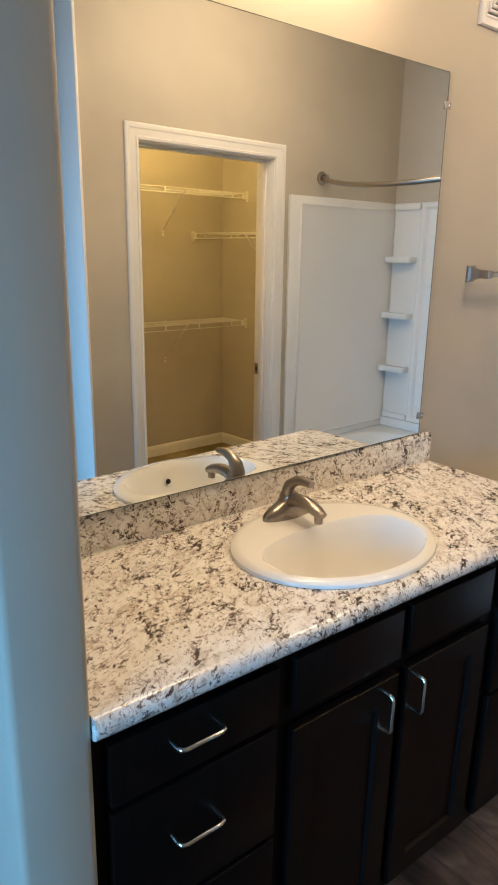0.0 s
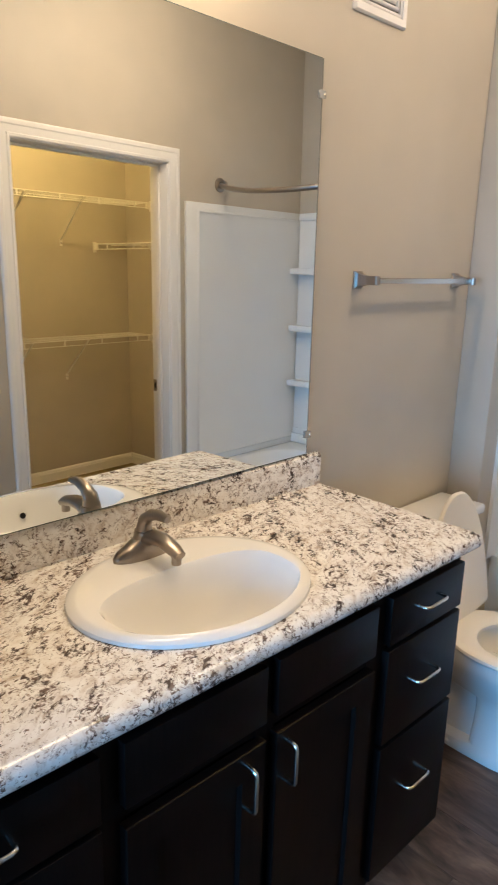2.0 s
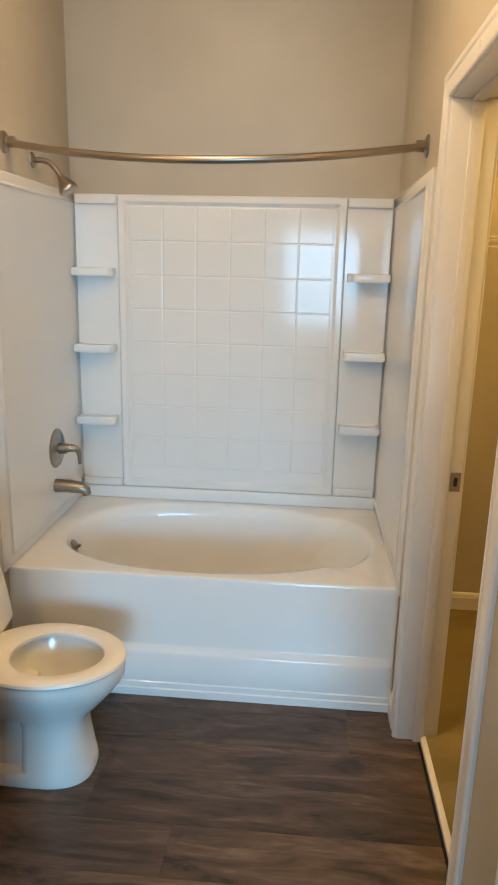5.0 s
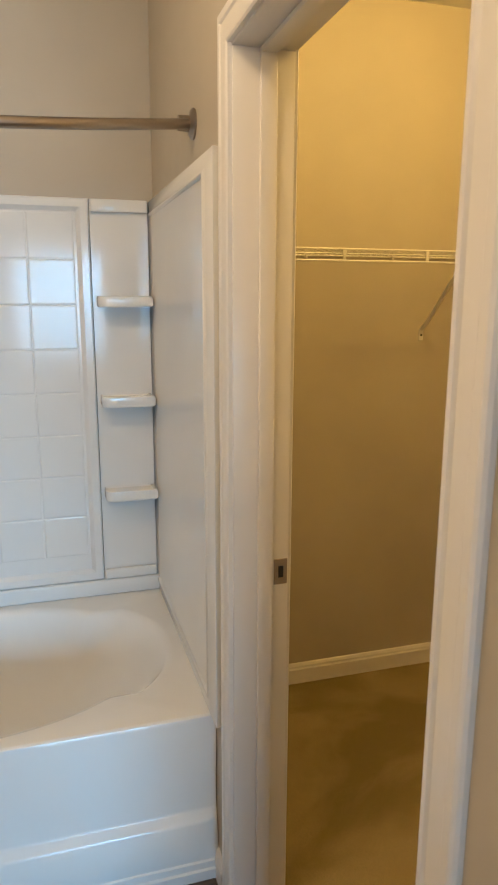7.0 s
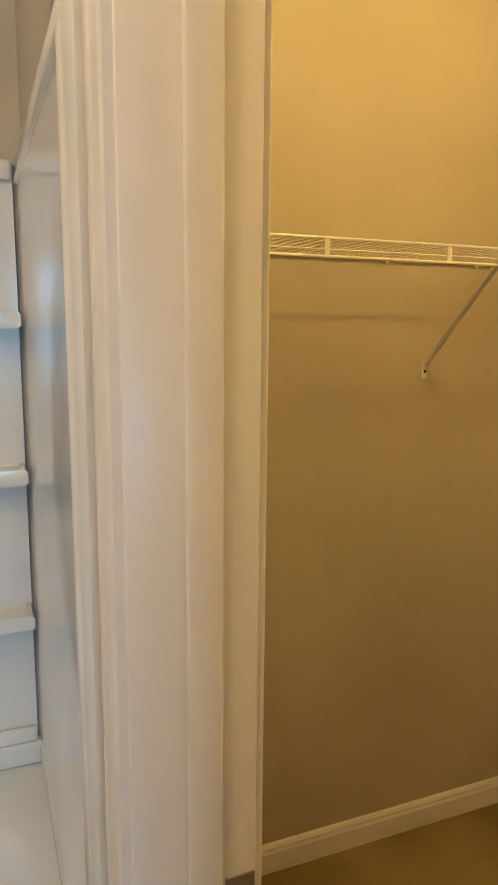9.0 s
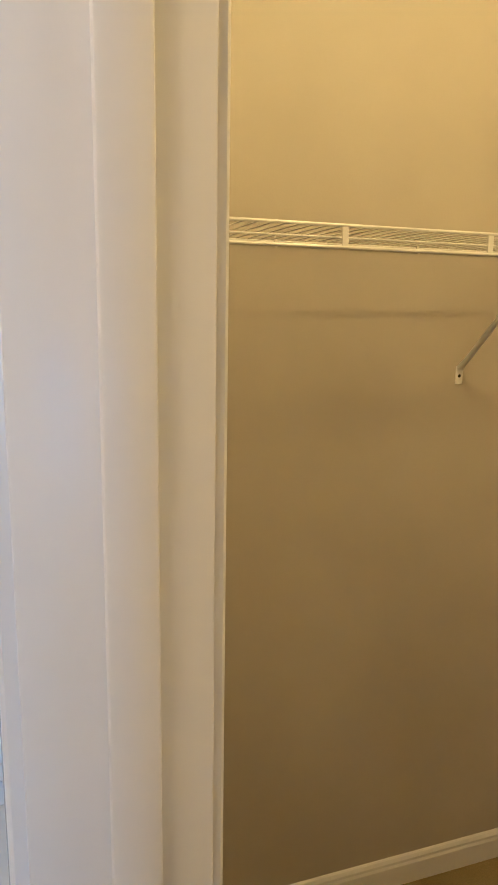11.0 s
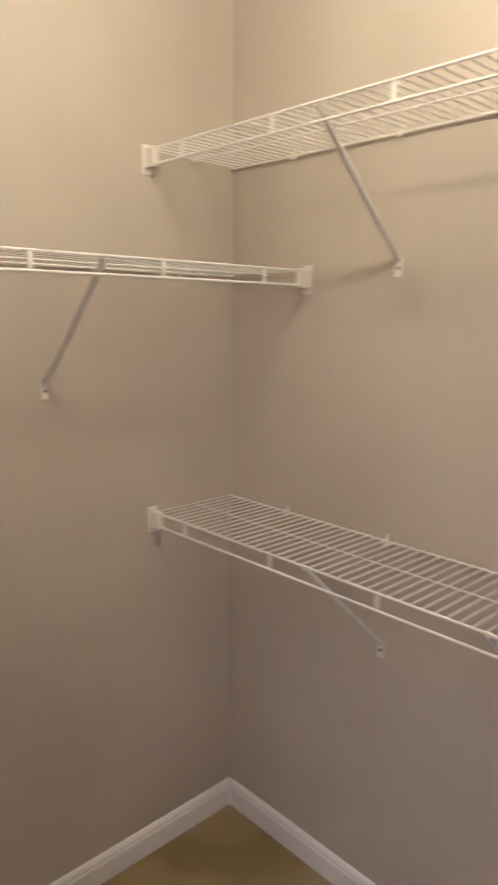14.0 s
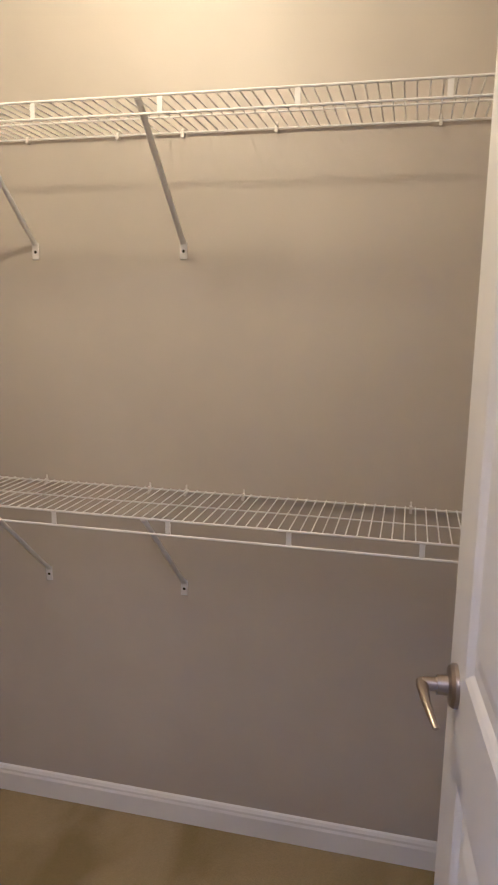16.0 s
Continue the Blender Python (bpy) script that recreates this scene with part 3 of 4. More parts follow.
# towel bar
bar = empty("towel_bar", "brushed nickel towel bar on the greige wall", "towel bar")
for x in (1.950, 2.488):
    bm = bmesh.new()
    q = lambda s, y: [(x - s, y, 1.512 - s * 1.35), (x + s, y, 1.512 - s * 1.35), (x + s, y, 1.512 + s * 1.35), (x - s, y, 1.512 + s * 1.35)]
    bridge(bm, [q(0.018, YN), q(0.018, YN - 0.006), q(0.013, YN - 0.013), q(0.0085, YN - 0.040), q(0.0095, YN - 0.072), q(0.008, YN - 0.076)], True, True)
    bmesh.ops.recalc_face_normals(bm, faces=bm.faces)
    part("post", bm, NICKEL, bar)
box("bar", 1.955, 2.483, YN - 0.068, YN - 0.053, 1.504, 1.520, STEEL, bar, 0.002)

# supply vent with nested square louvres
vent = empty("wall_vent", "white square supply vent grille high on the wall", "vent")
VX, VZ = 1.972, 2.292
for s0, s1, d in [(0.112, 0.092, 0.012)] + [(0.090 - 0.0145 * k, 0.082 - 0.0145 * k, 0.010) for k in range(6)]:
    bm = bmesh.new()
    rings = [[(VX - s, YN - y, VZ - s), (VX + s, YN - y, VZ - s), (VX + s, YN - y, VZ + s), (VX - s, YN - y, VZ + s)] for s, y in ((s0, 0.0), (s0, d * 0.6), (s0 - 0.003, d), (s1, d), (s1, 0.0))]
    bridge(bm, rings)
    bmesh.ops.recalc_face_normals(bm, faces=bm.faces)
    part("frame" if s0 > 0.1 else "louvre", bm, TRIM, vent)
# Dark sheet on the solid wall, put in for the shade of the duct.
box("duct_shade", VX - 0.092, VX + 0.092, YN - 0.002, YN - 0.0005, VZ - 0.092, VZ + 0.092, DARK, vent)

# Toilet
TX = 2.322
toilet = empty("toilet", "white two-piece toilet with its seat lid raised", "toilet", "", (0, 0, 0))


def egg(w, front, back, cy, z, n=56, p=2.0):
    """Egg outline round (TX, cy): half-width w, reaching front towards -y and back towards +y."""
    pts = []
    for k in range(n):
        t = 2 * math.pi * k / n
        c, s = math.cos(t), math.sin(t)
        e = 2 / p
        x = w * math.copysign(abs(c) ** e, c)
        y = (back if s > 0 else front) * math.copysign(abs(s) ** e, s)
        pts.append((TX + x, cy + y, z))
    return pts


bm = bmesh.new()
bridge(bm, [egg(0.118, 0.165, 0.300, 1.055, 0.001, p=2.7), egg(0.120, 0.167, 0.300, 1.055, 0.010, p=2.7), egg(0.117, 0.164, 0.297, 1.055, 0.040, p=2.7), egg(0.113, 0.158, 0.050, 1.055, 0.046, p=3.2), egg(0.106, 0.148, 0.045, 1.055, 0.12, p=3.0),
            egg(0.103, 0.142, 0.045, 1.055, 0.185, p=2.8), egg(0.112, 0.158, 0.060, 1.050, 0.222, p=2.4), egg(0.125, 0.180, 0.270, 1.048, 0.240), egg(0.150, 0.215, 0.260, 1.040, 0.29), egg(0.175, 0.243, 0.245, 1.035, 0.335), egg(0.178, 0.242, 0.240, 1.030, 0.372),
            egg(0.175, 0.239, 0.240, 1.030, 0.384), egg(0.140, 0.205, 0.150, 1.020, 0.384), egg(0.130, 0.192, 0.140, 1.015, 0.360), egg(0.112, 0.165, 0.120, 1.010, 0.29), egg(0.075, 0.105, 0.085, 1.010, 0.235), egg(0.040, 0.05, 0.05, 1.010, 0.215)], True, True)
bmesh.ops.recalc_face_normals(bm, faces=bm.faces)
part("bowl", bm, CERAMIC, toilet, "", True)
bm = bmesh.new()
bridge(bm, [egg(0.080, 0.115, 0.09, 1.010, 0.244, 40)], False, True)
part("water", bm, WATER, toilet, "still water in the bowl")
bm = bmesh.new()
cuboid(bm, TX - 0.072, TX + 0.072, 1.08, 1.345, 0.030, 0.30, 0.02, 3)
part("trapway", bm, CERAMIC, toilet, "", True)
bm = bmesh.new()
bridge(bm, [egg(0.182, 0.248, 0.220, 1.035, 0.386), egg(0.184, 0.251, 0.223, 1.035, 0.391), egg(0.181, 0.247, 0.220, 1.035, 0.399), egg(0.166, 0.230, 0.208, 1.033, 0.405), egg(0.138, 0.190, 0.135, 1.025, 0.404), egg(0.122, 0.170, 0.118, 1.022, 0.397), egg(0.121, 0.169, 0.117, 1.022, 0.387)])
bmesh.ops.recalc_face_normals(bm, faces=bm.faces)
part("seat", bm, PLASTIC, toilet, "off-white plastic toilet seat", True)
# raised lid, leaning on the tank
bm = bmesh.new()
lean = Matrix.Translation((0, 1.222, 0.412)) @ Euler((radians(-98), 0, 0)).to_matrix().to_4x4() @ Matrix.Translation((0, -1.222, -0.412))
lid_rings = [egg(0.180, 0.412, 0.022, 1.210, 0.404, p=2.15), egg(0.186, 0.419, 0.024, 1.210, 0.410, p=2.15), egg(0.184, 0.416, 0.023, 1.210, 0.418, p=2.15), egg(0.150, 0.37, 0.018, 1.210, 0.424, p=2.15)]
bridge(bm, [[lean @ Vector(p) for p in r] for r in lid_rings], True, True)
bmesh.ops.recalc_face_normals(bm, faces=bm.faces)
part("lid", bm, PLASTIC, toilet, "off-white raised toilet lid", True)
for sx in (-0.07, 0.07):
    part("hinge", tube(bmesh.new(), [(TX + sx - 0.018, 1.226, 0.409), (TX + sx + 0.018, 1.226, 0.409)], 0.011, 12), PLASTIC, toilet, "", True)
bm = bmesh.new()
cuboid(bm, TX - 0.20, TX + 0.20, 1.288, 1.452, 0.375, 0.715, 0.018, 3)
part("tank", bm, CERAMIC, toilet, "", True)
bm = bmesh.new()
cuboid(bm, TX - 0.212, TX + 0.212, 1.276, 1.458, 0.716, 0.752, 0.012, 3)
part("tank_lid", bm, CERAMIC, toilet, "", True)
part("flush_lever", tube(bmesh.new(), [(TX - 0.15, 1.288, 0.66), (TX - 0.15, 1.270, 0.66), (TX - 0.08, 1.268, 0.652)], 0.006, 8), STEEL, toilet, "chrome flush lever", True)
for sx in (-0.122, 0.122):
    part("bolt_cap", lathe(bmesh.new(), [(0.014, 0), (0.013, 0.010), (0.006, 0.016)], Matrix.Translation((TX + sx * 0.9, 1.16, 0.010)), 12), PLASTIC, toilet, "", True)

# Bathtub
TY0, TY1, TX0, TX1, TZ = -0.093, 1.333, 2.738, 3.597, 0.480
tub = empty("bathtub", "white acrylic alcove bathtub with an oval basin", "bathtub")
OX, OY, OA, OB = 3.165, 0.644, 0.372, 0.598
bm = bmesh.new()
angles, outer = rect_ring(TX0 + 0.012, TX1, TY0, TY1, TZ, OX, OY, 132)


def basin_ring(a_, b_, dx, dy, z, p=2.35, lobe=1.0):
    """Basin outline; lobe deepens the moulded headrest at the sloping end."""
    pts = []
    for t in angles:
        c, s = math.cos(t), math.sin(t)
        k = (abs(c / a_) ** p + abs(s / b_) ** p) ** (-1 / p)
        off = abs((math.degrees(t) - 270 + 180) % 360 - 180)
        k += 0.078 * lobe * min(1, max(0, (29 - off) / 3.5)) * math.cos(radians(off * 1.6))
        pts.append((OX + dx + c * k, OY + dy + s * k, z))
    return pts


bridge(bm, [outer, basin_ring(OA + 0.020, OB + 0.020, 0, 0, TZ + 0.001), basin_ring(OA + 0.006, OB + 0.006, 0, 0, TZ - 0.002), basin_ring(OA - 0.006, OB - 0.008, 0, 0, TZ - 0.014), basin_ring(OA - 0.016, OB - 0.022, 0, 0, TZ - 0.06, lobe=0.72),
            basin_ring(OA - 0.040, OB - 0.075, 0, 0.025, TZ - 0.20, lobe=0.2), basin_ring(OA - 0.070, OB - 0.140, 0, 0.055, TZ - 0.31, lobe=0), basin_ring(OA - 0.115, OB - 0.22, 0, 0.075, TZ - 0.365, lobe=0), basin_ring(OA - 0.22, OB - 0.36, 0, 0.075, TZ - 0.380, lobe=0)], False, True)
bmesh.ops.recalc_face_normals(bm, faces=bm.faces)
if max(bm.faces, key=lambda f: f.calc_center_median().z).normal.z < 0:
    bmesh.ops.reverse_faces(bm, faces=bm.faces)
part("basin", bm, ACRYLIC, tub, "", True)
# apron with a stepped skirt
prof = [(0.012, TZ), (0.004, TZ - 0.003), (0.0, TZ - 0.012), (0.006, 0.205), (0.003, 0.196), (-0.012, 0.182), (-0.018, 0.172), (-0.018, 0.058), (-0.022, 0.054), (-0.022, 0.034), (-0.027, 0.030), (-0.027, 0.001)]
bm = bmesh.new()
ys = [TY0, TY0 + 0.02, TY0 + 0.05, TY1 - 0.05, TY1 - 0.02, TY1]
ease = [0.25, 0.8, 1, 1, 0.8, 0.25]
bridge(bm, [[(TX0 + (d if d >= 0 or z < 0.06 else d * e), y, z) for d, z in prof] for y, e in zip(ys, ease)], loop=False)
bmesh.ops.recalc_face_normals(bm, faces=bm.faces)
if sum(f.normal.x for f in bm.faces) > 0:
    bmesh.ops.reverse_faces(bm, faces=bm.faces)
part("apron", bm, ACRYLIC, tub, "", True)
# ledge at the back wall
box("back_ledge", TX1 - 0.035, TX1 - 0.002, TY0 + 0.01, TY1 - 0.01, TZ + 0.001, TZ + 0.060, ACRYLIC, tub, 0.008, 3)
m = Matrix.Translation((3.10, 1.212, 0.408)) @ Euler((radians(82), 0, 0)).to_matrix().to_4x4()
ovf = part("overflow_plate", lathe(bmesh.new(), [(0.036, 0), (0.036, 0.005), (0.030, 0.011), (0.012, 0.013)], m, 28), NICKEL, tub, "brushed nickel overflow plate", True)
part("trip_lever", tube(bmesh.new(), [(3.10, 1.198, 0.410), (3.10, 1.180, 0.425)], 0.006, 8), NICKEL, ovf, "", True)

# Tub surround
sur = empty("tub_surround", "glossy white acrylic tub surround with corner shelves and tile pattern", "surround")
SX1, SYN, SYS, STOP = 3.580, 1.322, -0.082, 1.868
ZB = TZ + 0.062


def bordered(name, corners, normal, border, raise_, parent, bead=False):
    """Flat sheet with a raised rounded border; corners run round the sheet, normal points into the room."""
    c = [Vector(p) for p in corners]
    n = Vector(normal)
    mid = sum(c, Vector()) / 4
    u, v = (c[1] - c[0]).normalized(), (c[3] - c[0]).normalized()
    bm = bmesh.new()

    def ring(inset, h):
        s = ((1, 1), (-1, 1), (-1, -1), (1, -1))
        return [p + u * inset * a + v * inset * b * (0.5 if bead else 1.0) + n * h for p, (a, b) in zip(c, s)]
    if bead:
        bridge(bm, [ring(0, -0.012), ring(0, 0.002), ring(0.004, 0.004), ring(border - 0.016, 0.003), ring(border - 0.010, 0.007), ring(border - 0.003, 0.009), ring(border + 0.005, 0.007), ring(border + 0.012, 0.001), ring(border + 0.016, 0.0)], False, True)
        bmesh.ops.recalc_face_normals(bm, faces=bm.faces)
        return part(name, bm, ACRYLIC, parent, "", True)
    bridge(bm, [ring(0, -0.012), ring(0, raise_ * 0.6), ring(0.005, raise_), ring(border - 0.008, raise_), ring(border, raise_ * 0.5), ring(border + 0.006, 0.0)], False, True)
    bmesh.ops.recalc_face_normals(bm, faces=bm.faces)
    return part(name, bm, ACRYLIC, parent, "", True)


side_x = 2.678
bordered("side_panel", [(side_x, SYN, TZ + 0.002), (SX1 + 0.10, SYN, TZ + 0.002), (SX1 + 0.10, SYN, STOP), (side_x, SYN, STOP)], (0, -1, 0), 0.085, 0.010, sur, True)
bordered("side_panel", [(SX1 + 0.10, SYS, TZ + 0.002), (side_x, SYS, TZ + 0.002), (side_x, SYS, STOP), (SX1 + 0.10, SYS, STOP)], (0, 1, 0), 0.085, 0.010, sur, True)
PY0, PY1 = 0.122, 1.119
centre = bordered("centre_panel", [(SX1, PY1, ZB), (SX1, PY0, ZB), (SX1, PY0, STOP), (SX1, PY1, STOP)], (-1, 0, 0), 0.036, 0.014, sur)
tile = None
for r in range(8):
    for c in range(6):
        y0, z1 = 1.072 - 0.150 * c - 0.15, 1.823 - 0.148 * r
        if tile is None:
            bm = bmesh.new()
            q = lambda s, d: [(-d, s, s), (-d, 0.15 - s, s), (-d, 0.15 - s, 0.148 - s), (-d, s, 0.148 - s)]
            bridge(bm, [q(0.0012, 0.0002), q(0.0032, 0.0017), q(0.0062, 0.0024)], False, True)
            bmesh.ops.recalc_face_normals(bm, faces=bm.faces)
            tile = part("tile", bm, ACRYLIC, centre)
            ob = tile
        else:
            ob = new("tile", tile.data)
            ob.parent = centre
        ob.location = (SX1, y0, z1 - 0.148)
for ya, yb, free in ((PY1 + 0.003, SYN - 0.010, -1), (SYS + 0.010, PY0 - 0.003, 1)):
    col = part("shelf_column", cuboid(bmesh.new(), SX1 - 0.003, SX1 + 0.015, ya, yb, ZB, STOP), ACRYLIC, sur)
    box("top_rail", SX1 - 0.020, SX1 - 0.0035, ya + 0.002, yb - 0.002, STOP - 0.042, STOP, ACRYLIC, sur, 0.007, 3)
    box("bottom_rail", SX1 - 0.020, SX1 - 0.0035, ya + 0.002, yb - 0.002, ZB, ZB + 0.038, ACRYLIC, sur, 0.007, 3)
    for z in (1.556, 1.221, 0.889):
        bm = bmesh.new()
        tip, root = (ya, yb) if free < 0 else (yb, ya)
        outline = [(SX1 - 0.004, root), (SX1 - 0.085, root)] + [(SX1 - 0.085 + 0.030 * (1 - math.cos(a)), tip - free * 0.030 * (1 - math.sin(a)) - free * 0.012) for a in (radians(15 * k) for k in range(7))] + [(SX1 - 0.004, tip - free * 0.012)]
        cy = sum(p[1] for p in outline) / len(outline)
        cx = SX1 - 0.045
        ring = lambda k, zz: [(cx + (x - cx) * k, cy + (y - cy) * k, zz) for x, y in outline]
        bridge(bm, [ring(0.94, z - 0.036), ring(1.0, z - 0.030), ring(1.0, z - 0.008), ring(0.97, z - 0.001), ring(0.90, z), ring(0.86, z - 0.005)], True, True)
        bmesh.ops.recalc_face_normals(bm, faces=bm.faces)
        part("corner_shelf", bm, ACRYLIC, sur, "", True)

# shower fittings
rod = empty("shower_rod", "brushed nickel curved shower rod without a curtain", "shower rod")
part("rod", tube(bmesh.new(), arc((2.930, 1.325, 1.966), (2.925, -0.085, 1.966), (-0.26, 0, -0.088), 28), 0.0125, 14), NICKEL, rod, "", True)
for y, s in ((1.335, -1), (YS, 1)):
    m = Matrix.Translation((2.928, y, 1.966)) @ Euler((radians(-90 * s), 0, 0)).to_matrix().to_4x4()
    part("flange", lathe(bmesh.new(), [(0.036, 0), (0.036, 0.005), (0.030, 0.010), (0.019, 0.013), (0.018, 0.040)], m, 28), NICKEL, rod, "", True)
head = empty("shower_sprayer", "brushed nickel shower head on a bent arm", "shower head")
part("arm", tube(bmesh.new(), [(3.175, 1.335, 1.945), (3.175, 1.30, 1.945), (3.175, 1.27, 1.938), (3.175, 1.245, 1.915), (3.175, 1.228, 1.888)], 0.0105, 12), NICKEL, head, "", True)
m = Matrix.Translation((3.175, 1.335, 1.945)) @ Euler((radians(90), 0, 0)).to_matrix().to_4x4()
part("flange", lathe(bmesh.new(), [(0.028, 0), (0.026, 0.006), (0.012, 0.010)], m), NICKEL, head, "", True)
m = Matrix.Translation((3.175, 1.230, 1.892)) @ Euler((radians(148), 0, 0)).to_matrix().to_4x4()
part("spray_head", lathe(bmesh.new(), [(0.012, 0), (0.015, 0.012), (0.020, 0.022), (0.036, 0.050), (0.038, 0.060), (0.036, 0.066), (0.030, 0.068)], m), NICKEL, head, "", True)
valve = empty("shower_valve", "brushed nickel round shower valve with lever", "valve")
m = Matrix.Translation((3.250, 1.3215, 0.800)) @ Euler((radians(90), 0, 0)).to_matrix().to_4x4()
part("escutcheon", lathe(bmesh.new(), [(0.085, 0), (0.085, 0.003), (0.078, 0.009), (0.030, 0.012), (0.024, 0.014), (0.023, 0.048)], m, 40), NICKEL, valve, "", True)
part("lever", tube(bmesh.new(), [(3.250, 1.280, 0.803), (3.250, 1.245, 0.803), (3.256, 1.230, 0.795), (3.262, 1.226, 0.770), (3.266, 1.226, 0.730)], [0.019, 0.017, 0.014, 0.010, 0.008], 12), NICKEL, valve, "", True)
spout = empty("tub_spout", "brushed nickel tub spout with diverter knob", "spout")
part("body", tube(bmesh.new(), [(3.225, 1.3215, 0.640), (3.225, 1.27, 0.640), (3.225, 1.215, 0.636), (3.225, 1.190, 0.626), (3.225, 1.185, 0.606)], [0.030, 0.028, 0.026, 0.023, 0.019], 16), NICKEL, spout, "", True)
part("diverter", lathe(bmesh.new(), [(0.004, 0), (0.004, 0.014), (0.008, 0.016), (0.007, 0.024)], Matrix.Translation((3.225, 1.200, 0.655)), 12), NICKEL, spout, "", True)


# Closet wire shelves
def wire_mesh(length):
    bm = tube(bmesh.new(), [(0, 0, 0), (0, length, 0)], 0.0016, 6)
    me = bpy.data.meshes.new("wire")
    bm.to_mesh(me)
    bm.free()
    me.materials.append(WIRE)
    return me


def wire_shelf(label, length, z, m, braces, clips, spacers, drop=0.036, depth=0.292):
    """Ventilated shelf along local x; the wall is local y = 0 and the front is local y = -depth."""
    sh = empty("wire_shelf", label, "shelf", "closet shelves")
    sh.matrix_world = m @ pose(0, 0, z)
    long = lambda name, y, zz, r=0.0028: part(name, tube(bmesh.new(), [(0.004, y, zz), (length - 0.004, y, zz)], r, 8), WIRE, sh, "", True)
    long("back_rod", -0.008, -0.004)
    long("middle_rod", -depth * 0.5, -0.0045, 0.0022)
    long("front_rod", -depth, 0.0, 0.0030)
    long("lip_rod", -depth, -drop, 0.0030)
    me = wire_mesh(depth - 0.010)
    x = 0.014
    while x < length - 0.01:
        w = new("cross_wire", me)
        w.parent = sh
        w.location = (x, -depth + 0.003, 0.0)
        x += 0.0254
    for sx in spacers:
        box("lip_spacer", sx - 0.006, sx + 0.006, -depth - 0.0015, -depth + 0.0015, -drop + 0.001, -0.001, WIRE, sh, 0.0006, 1)
    for cx in clips:
        c = box("wall_clip", cx - 0.0035, cx + 0.0035, -0.013, 0.0, -0.013, 0.003, PLASTIC, sh, 0.0015, 1)
        box("anchor", cx - 0.0025, cx + 0.0025, -0.005, -0.0003, 0.0034, 0.0125, PLASTIC, c, 0.001, 1)
        part("nail", lathe(bmesh.new(), [(0.003, 0), (0.0045, 0.004)], Matrix.Translation((cx, -0.013, -0.012)) @ Euler((radians(90), 0, 0)).to_matrix().to_4x4(), 8), PLASTIC, c)
    for bx in braces:
        br = part("brace", tube(bmesh.new(), [(bx - 0.006, -depth + 0.004, -0.003), (bx - 0.004, -depth + 0.012, -0.012), (bx - 0.003, -depth + 0.030, -0.030), (bx, -0.030, -0.250), (bx, -0.012, -0.264), (bx, -0.006, -0.272)], [0.0085, 0.0085, 0.0078, 0.0078, 0.0085, 0.009], 12, True, 0.7), WIRE, sh, "white steel support brace", True)
        part("rivet", lathe(bmesh.new(), [(0.0035, 0), (0.0025, 0.0015)], Matrix.Translation((bx, -depth + 0.010, -0.013)) @ Euler((radians(150), 0, 0)).to_matrix().to_4x4(), 8), STEEL, br)
        box("foot", bx - 0.010, bx + 0.010, -0.004, -0.0004, -0.312, -0.268, WIRE, br, 0.001, 1)
        part("screw", lathe(bmesh.new(), [(0.0042, 0), (0.003, 0.0015)], Matrix.Translation((bx, -0.004, -0.292)) @ Euler((radians(90), 0, 0)).to_matrix().to_4x4(), 10), DARK, br)
    for ex, s in ((0.0, 1), (length, -1)):
        bm = bmesh.new()
        cuboid(bm, min(ex, ex + s * 0.004), max(ex, ex + s * 0.004), -depth - 0.012, -depth + 0.018, -drop - 0.022, 0.014, 0.001, 1)
        cuboid(bm, min(ex + s * 0.004, ex + s * 0.042), max(ex + s * 0.004, ex + s * 0.042), -depth - 0.007, -depth + 0.010, -drop - 0.006, 0.005, 0.002, 1)
        part("end_bracket", bm, PLASTIC, sh)
    return sh


south = Matrix.Translation((XC, -1.70, 0)) @ pose(0, 0, 0, 0, 0, 180)
LS = XC - XW - 0.115
sx = lambda *xs: [XC - x for x in xs]
wire_shelf("white ventilated wire shelf high on the closet wall", LS, 1.993, south, sx(2.972, 2.546), sx(3.3, 2.978, 2.72, 2.545, 2.305, 1.919, 1.66), sx(3.39, 3.093, 2.797, 2.500, 2.206, 1.910, 1.63))
wire_shelf("white ventilated wire shelf at waist height in the closet", LS, 1.063, south, sx(2.970, 2.546), sx(3.3, 2.965, 2.646, 2.539, 2.375, 1.933), sx(3.39, 3.08, 2.783, 2.488, 2.200, 1.907, 1.63))
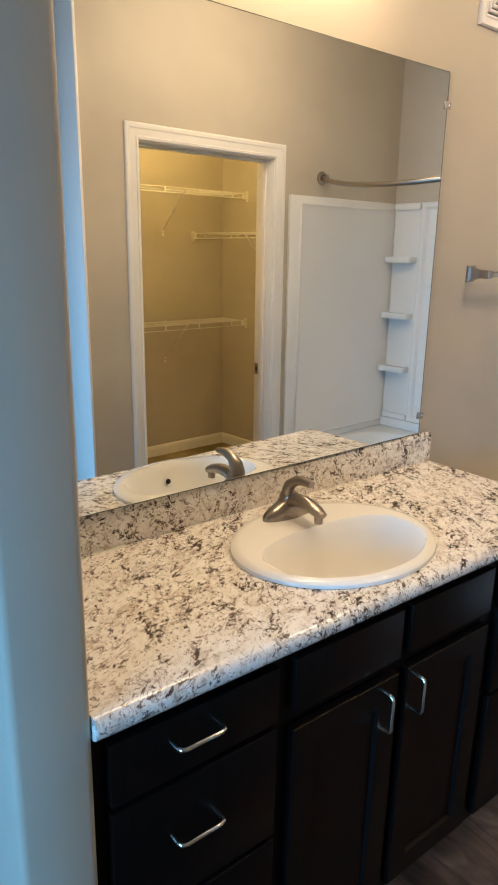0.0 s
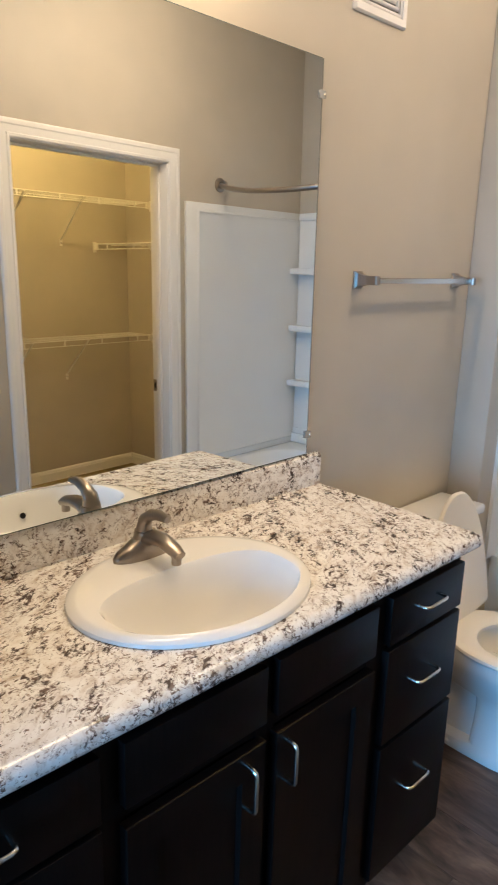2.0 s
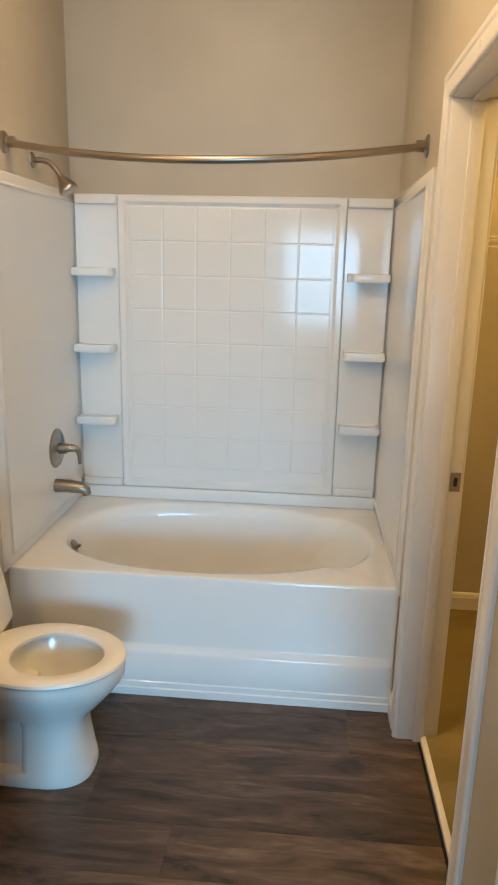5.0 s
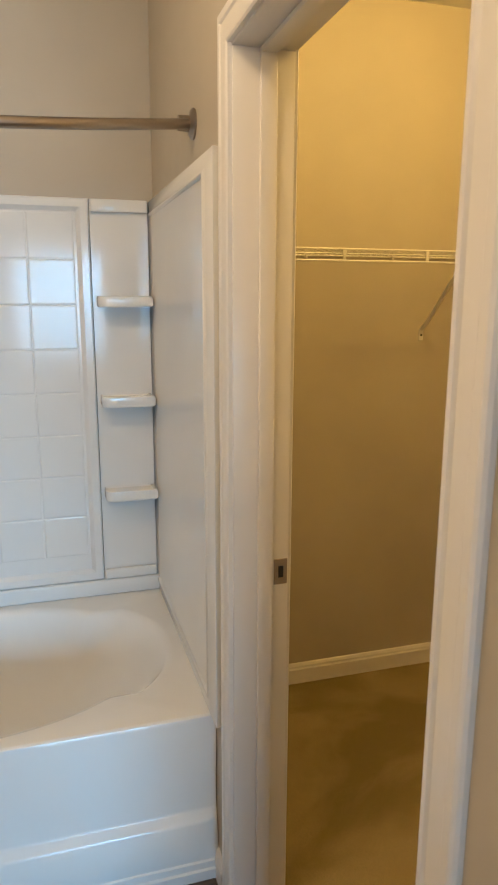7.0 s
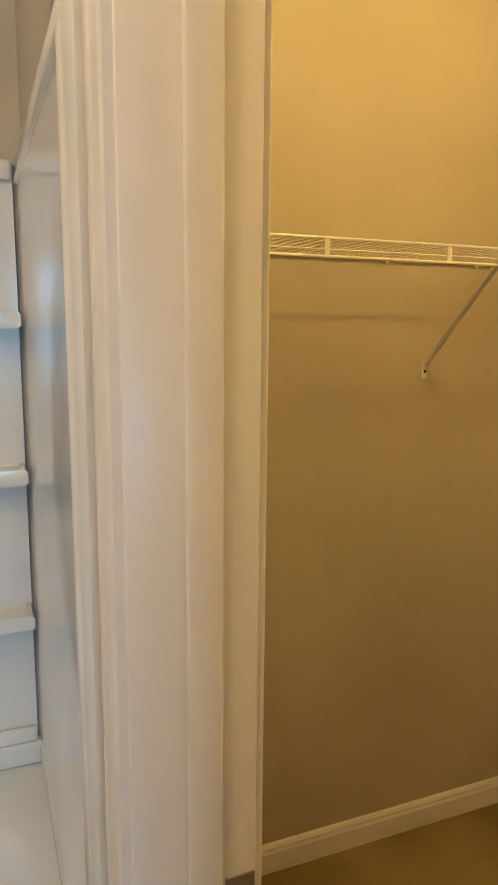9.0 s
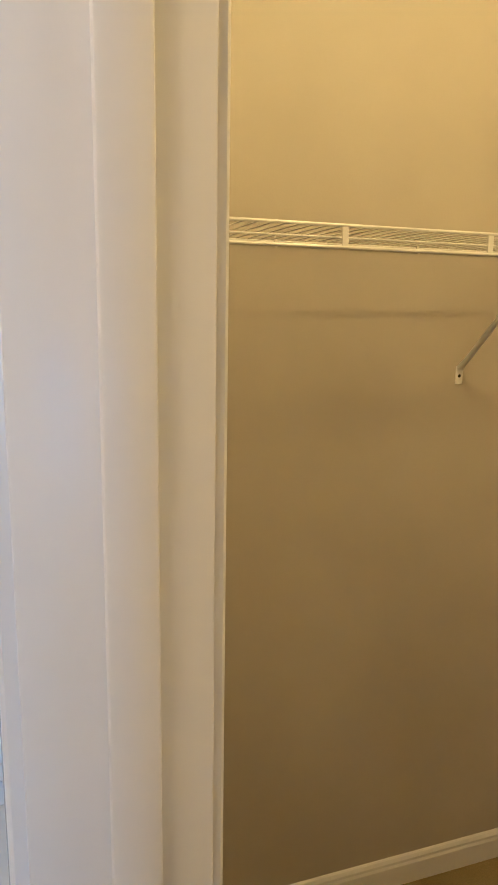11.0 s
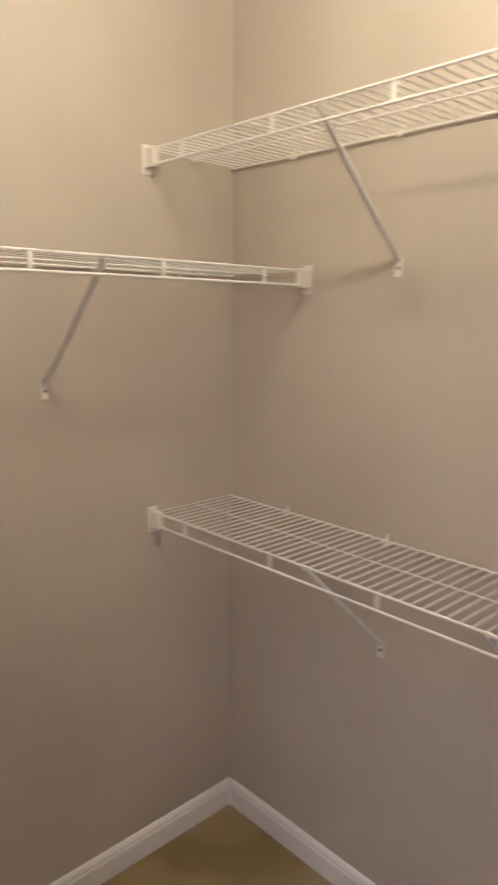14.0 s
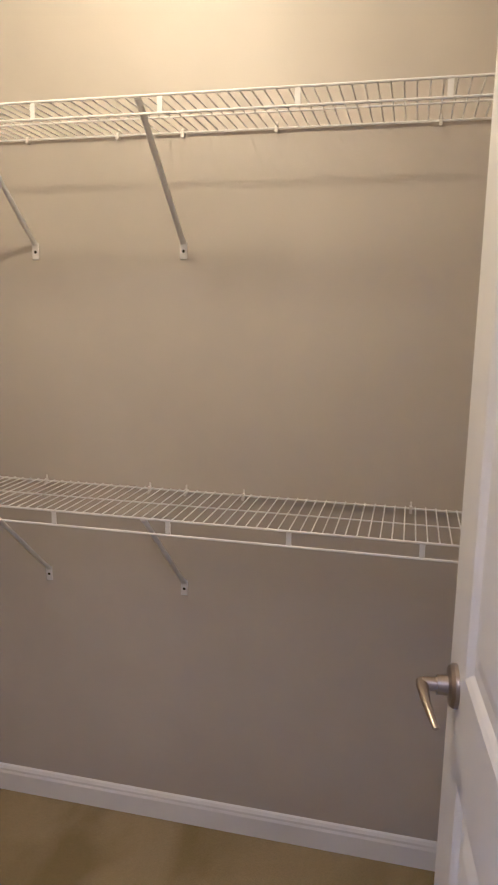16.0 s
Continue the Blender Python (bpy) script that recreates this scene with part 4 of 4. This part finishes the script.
east = Matrix.Translation((XC, YC, 0)) @ pose(0, 0, 0, 0, 0, -90)
LE = 1.70 + YC
ey = lambda *ys_: [YC - y for y in ys_]
wire_shelf("white ventilated wire shelf on the short closet wall", LE, 1.705, east, ey(-1.109), ey(-0.35, -0.627, -0.968, -1.25, -1.5), ey(-0.352, -0.648, -0.946, -1.243, -1.54))

# light switch inside the closet
sw = empty("light_switch", "white toggle light switch beside the closet door", "switch")
box("plate", 2.735, 2.803, YC - 0.006, YC, 1.193, 1.306, PLASTIC, sw, 0.0025)
box("toggle", 2.767, 2.772, YC - 0.018, YC - 0.006, 1.252, 1.259, PLASTIC, sw, 0.0015)
for z in (1.221, 1.279):
    part("screw", lathe(bmesh.new(), [(0.003, 0), (0.0025, 0.001)], Matrix.Translation((2.769, YC - 0.006, z)) @ Euler((radians(90), 0, 0)).to_matrix().to_4x4(), 8), PLASTIC, sw)

# Floor planks, laid along y
PW, PL = 0.180, 1.21
plank_shared = {}
random.seed(7)
x = 2.454 - PW * 14 + 0.02
while x < 2.76:
    start = -0.19 - random.choice((0.15, 0.42, 0.68, 0.95, 1.12))
    y = start
    while y < YN:
        y0, y1 = max(y, YC + 0.058 if OPEN0 < x < OPEN1 else YS), min(y + PL, YN)
        x0, x1 = max(x, 0.01), min(x + PW, 2.76)
        if y1 - y0 > 0.03 and x1 - x0 > 0.02:
            key = (round(x1 - x0, 3), round(y1 - y0, 3))
            if key not in plank_shared:
                bm = bmesh.new()
                q = lambda s, z: [(s, s, z), (key[0] - s, s, z), (key[0] - s, key[1] - s, z), (s, key[1] - s, z)]
                bridge(bm, [q(0.0003, -0.003), q(0.0003, -0.0008), q(0.0016, 0.0)], False, True)
                bmesh.ops.recalc_face_normals(bm, faces=bm.faces)
                me = bpy.data.meshes.new("plank")
                bm.to_mesh(me)
                bm.free()
                me.materials.append(PLANK)
                plank_shared[key] = me
            ob = new("plank", plank_shared[key])
            ob.parent = floor_bath
            ob.location = (x0, y0, 0.001)
        y += PL
    x += PW
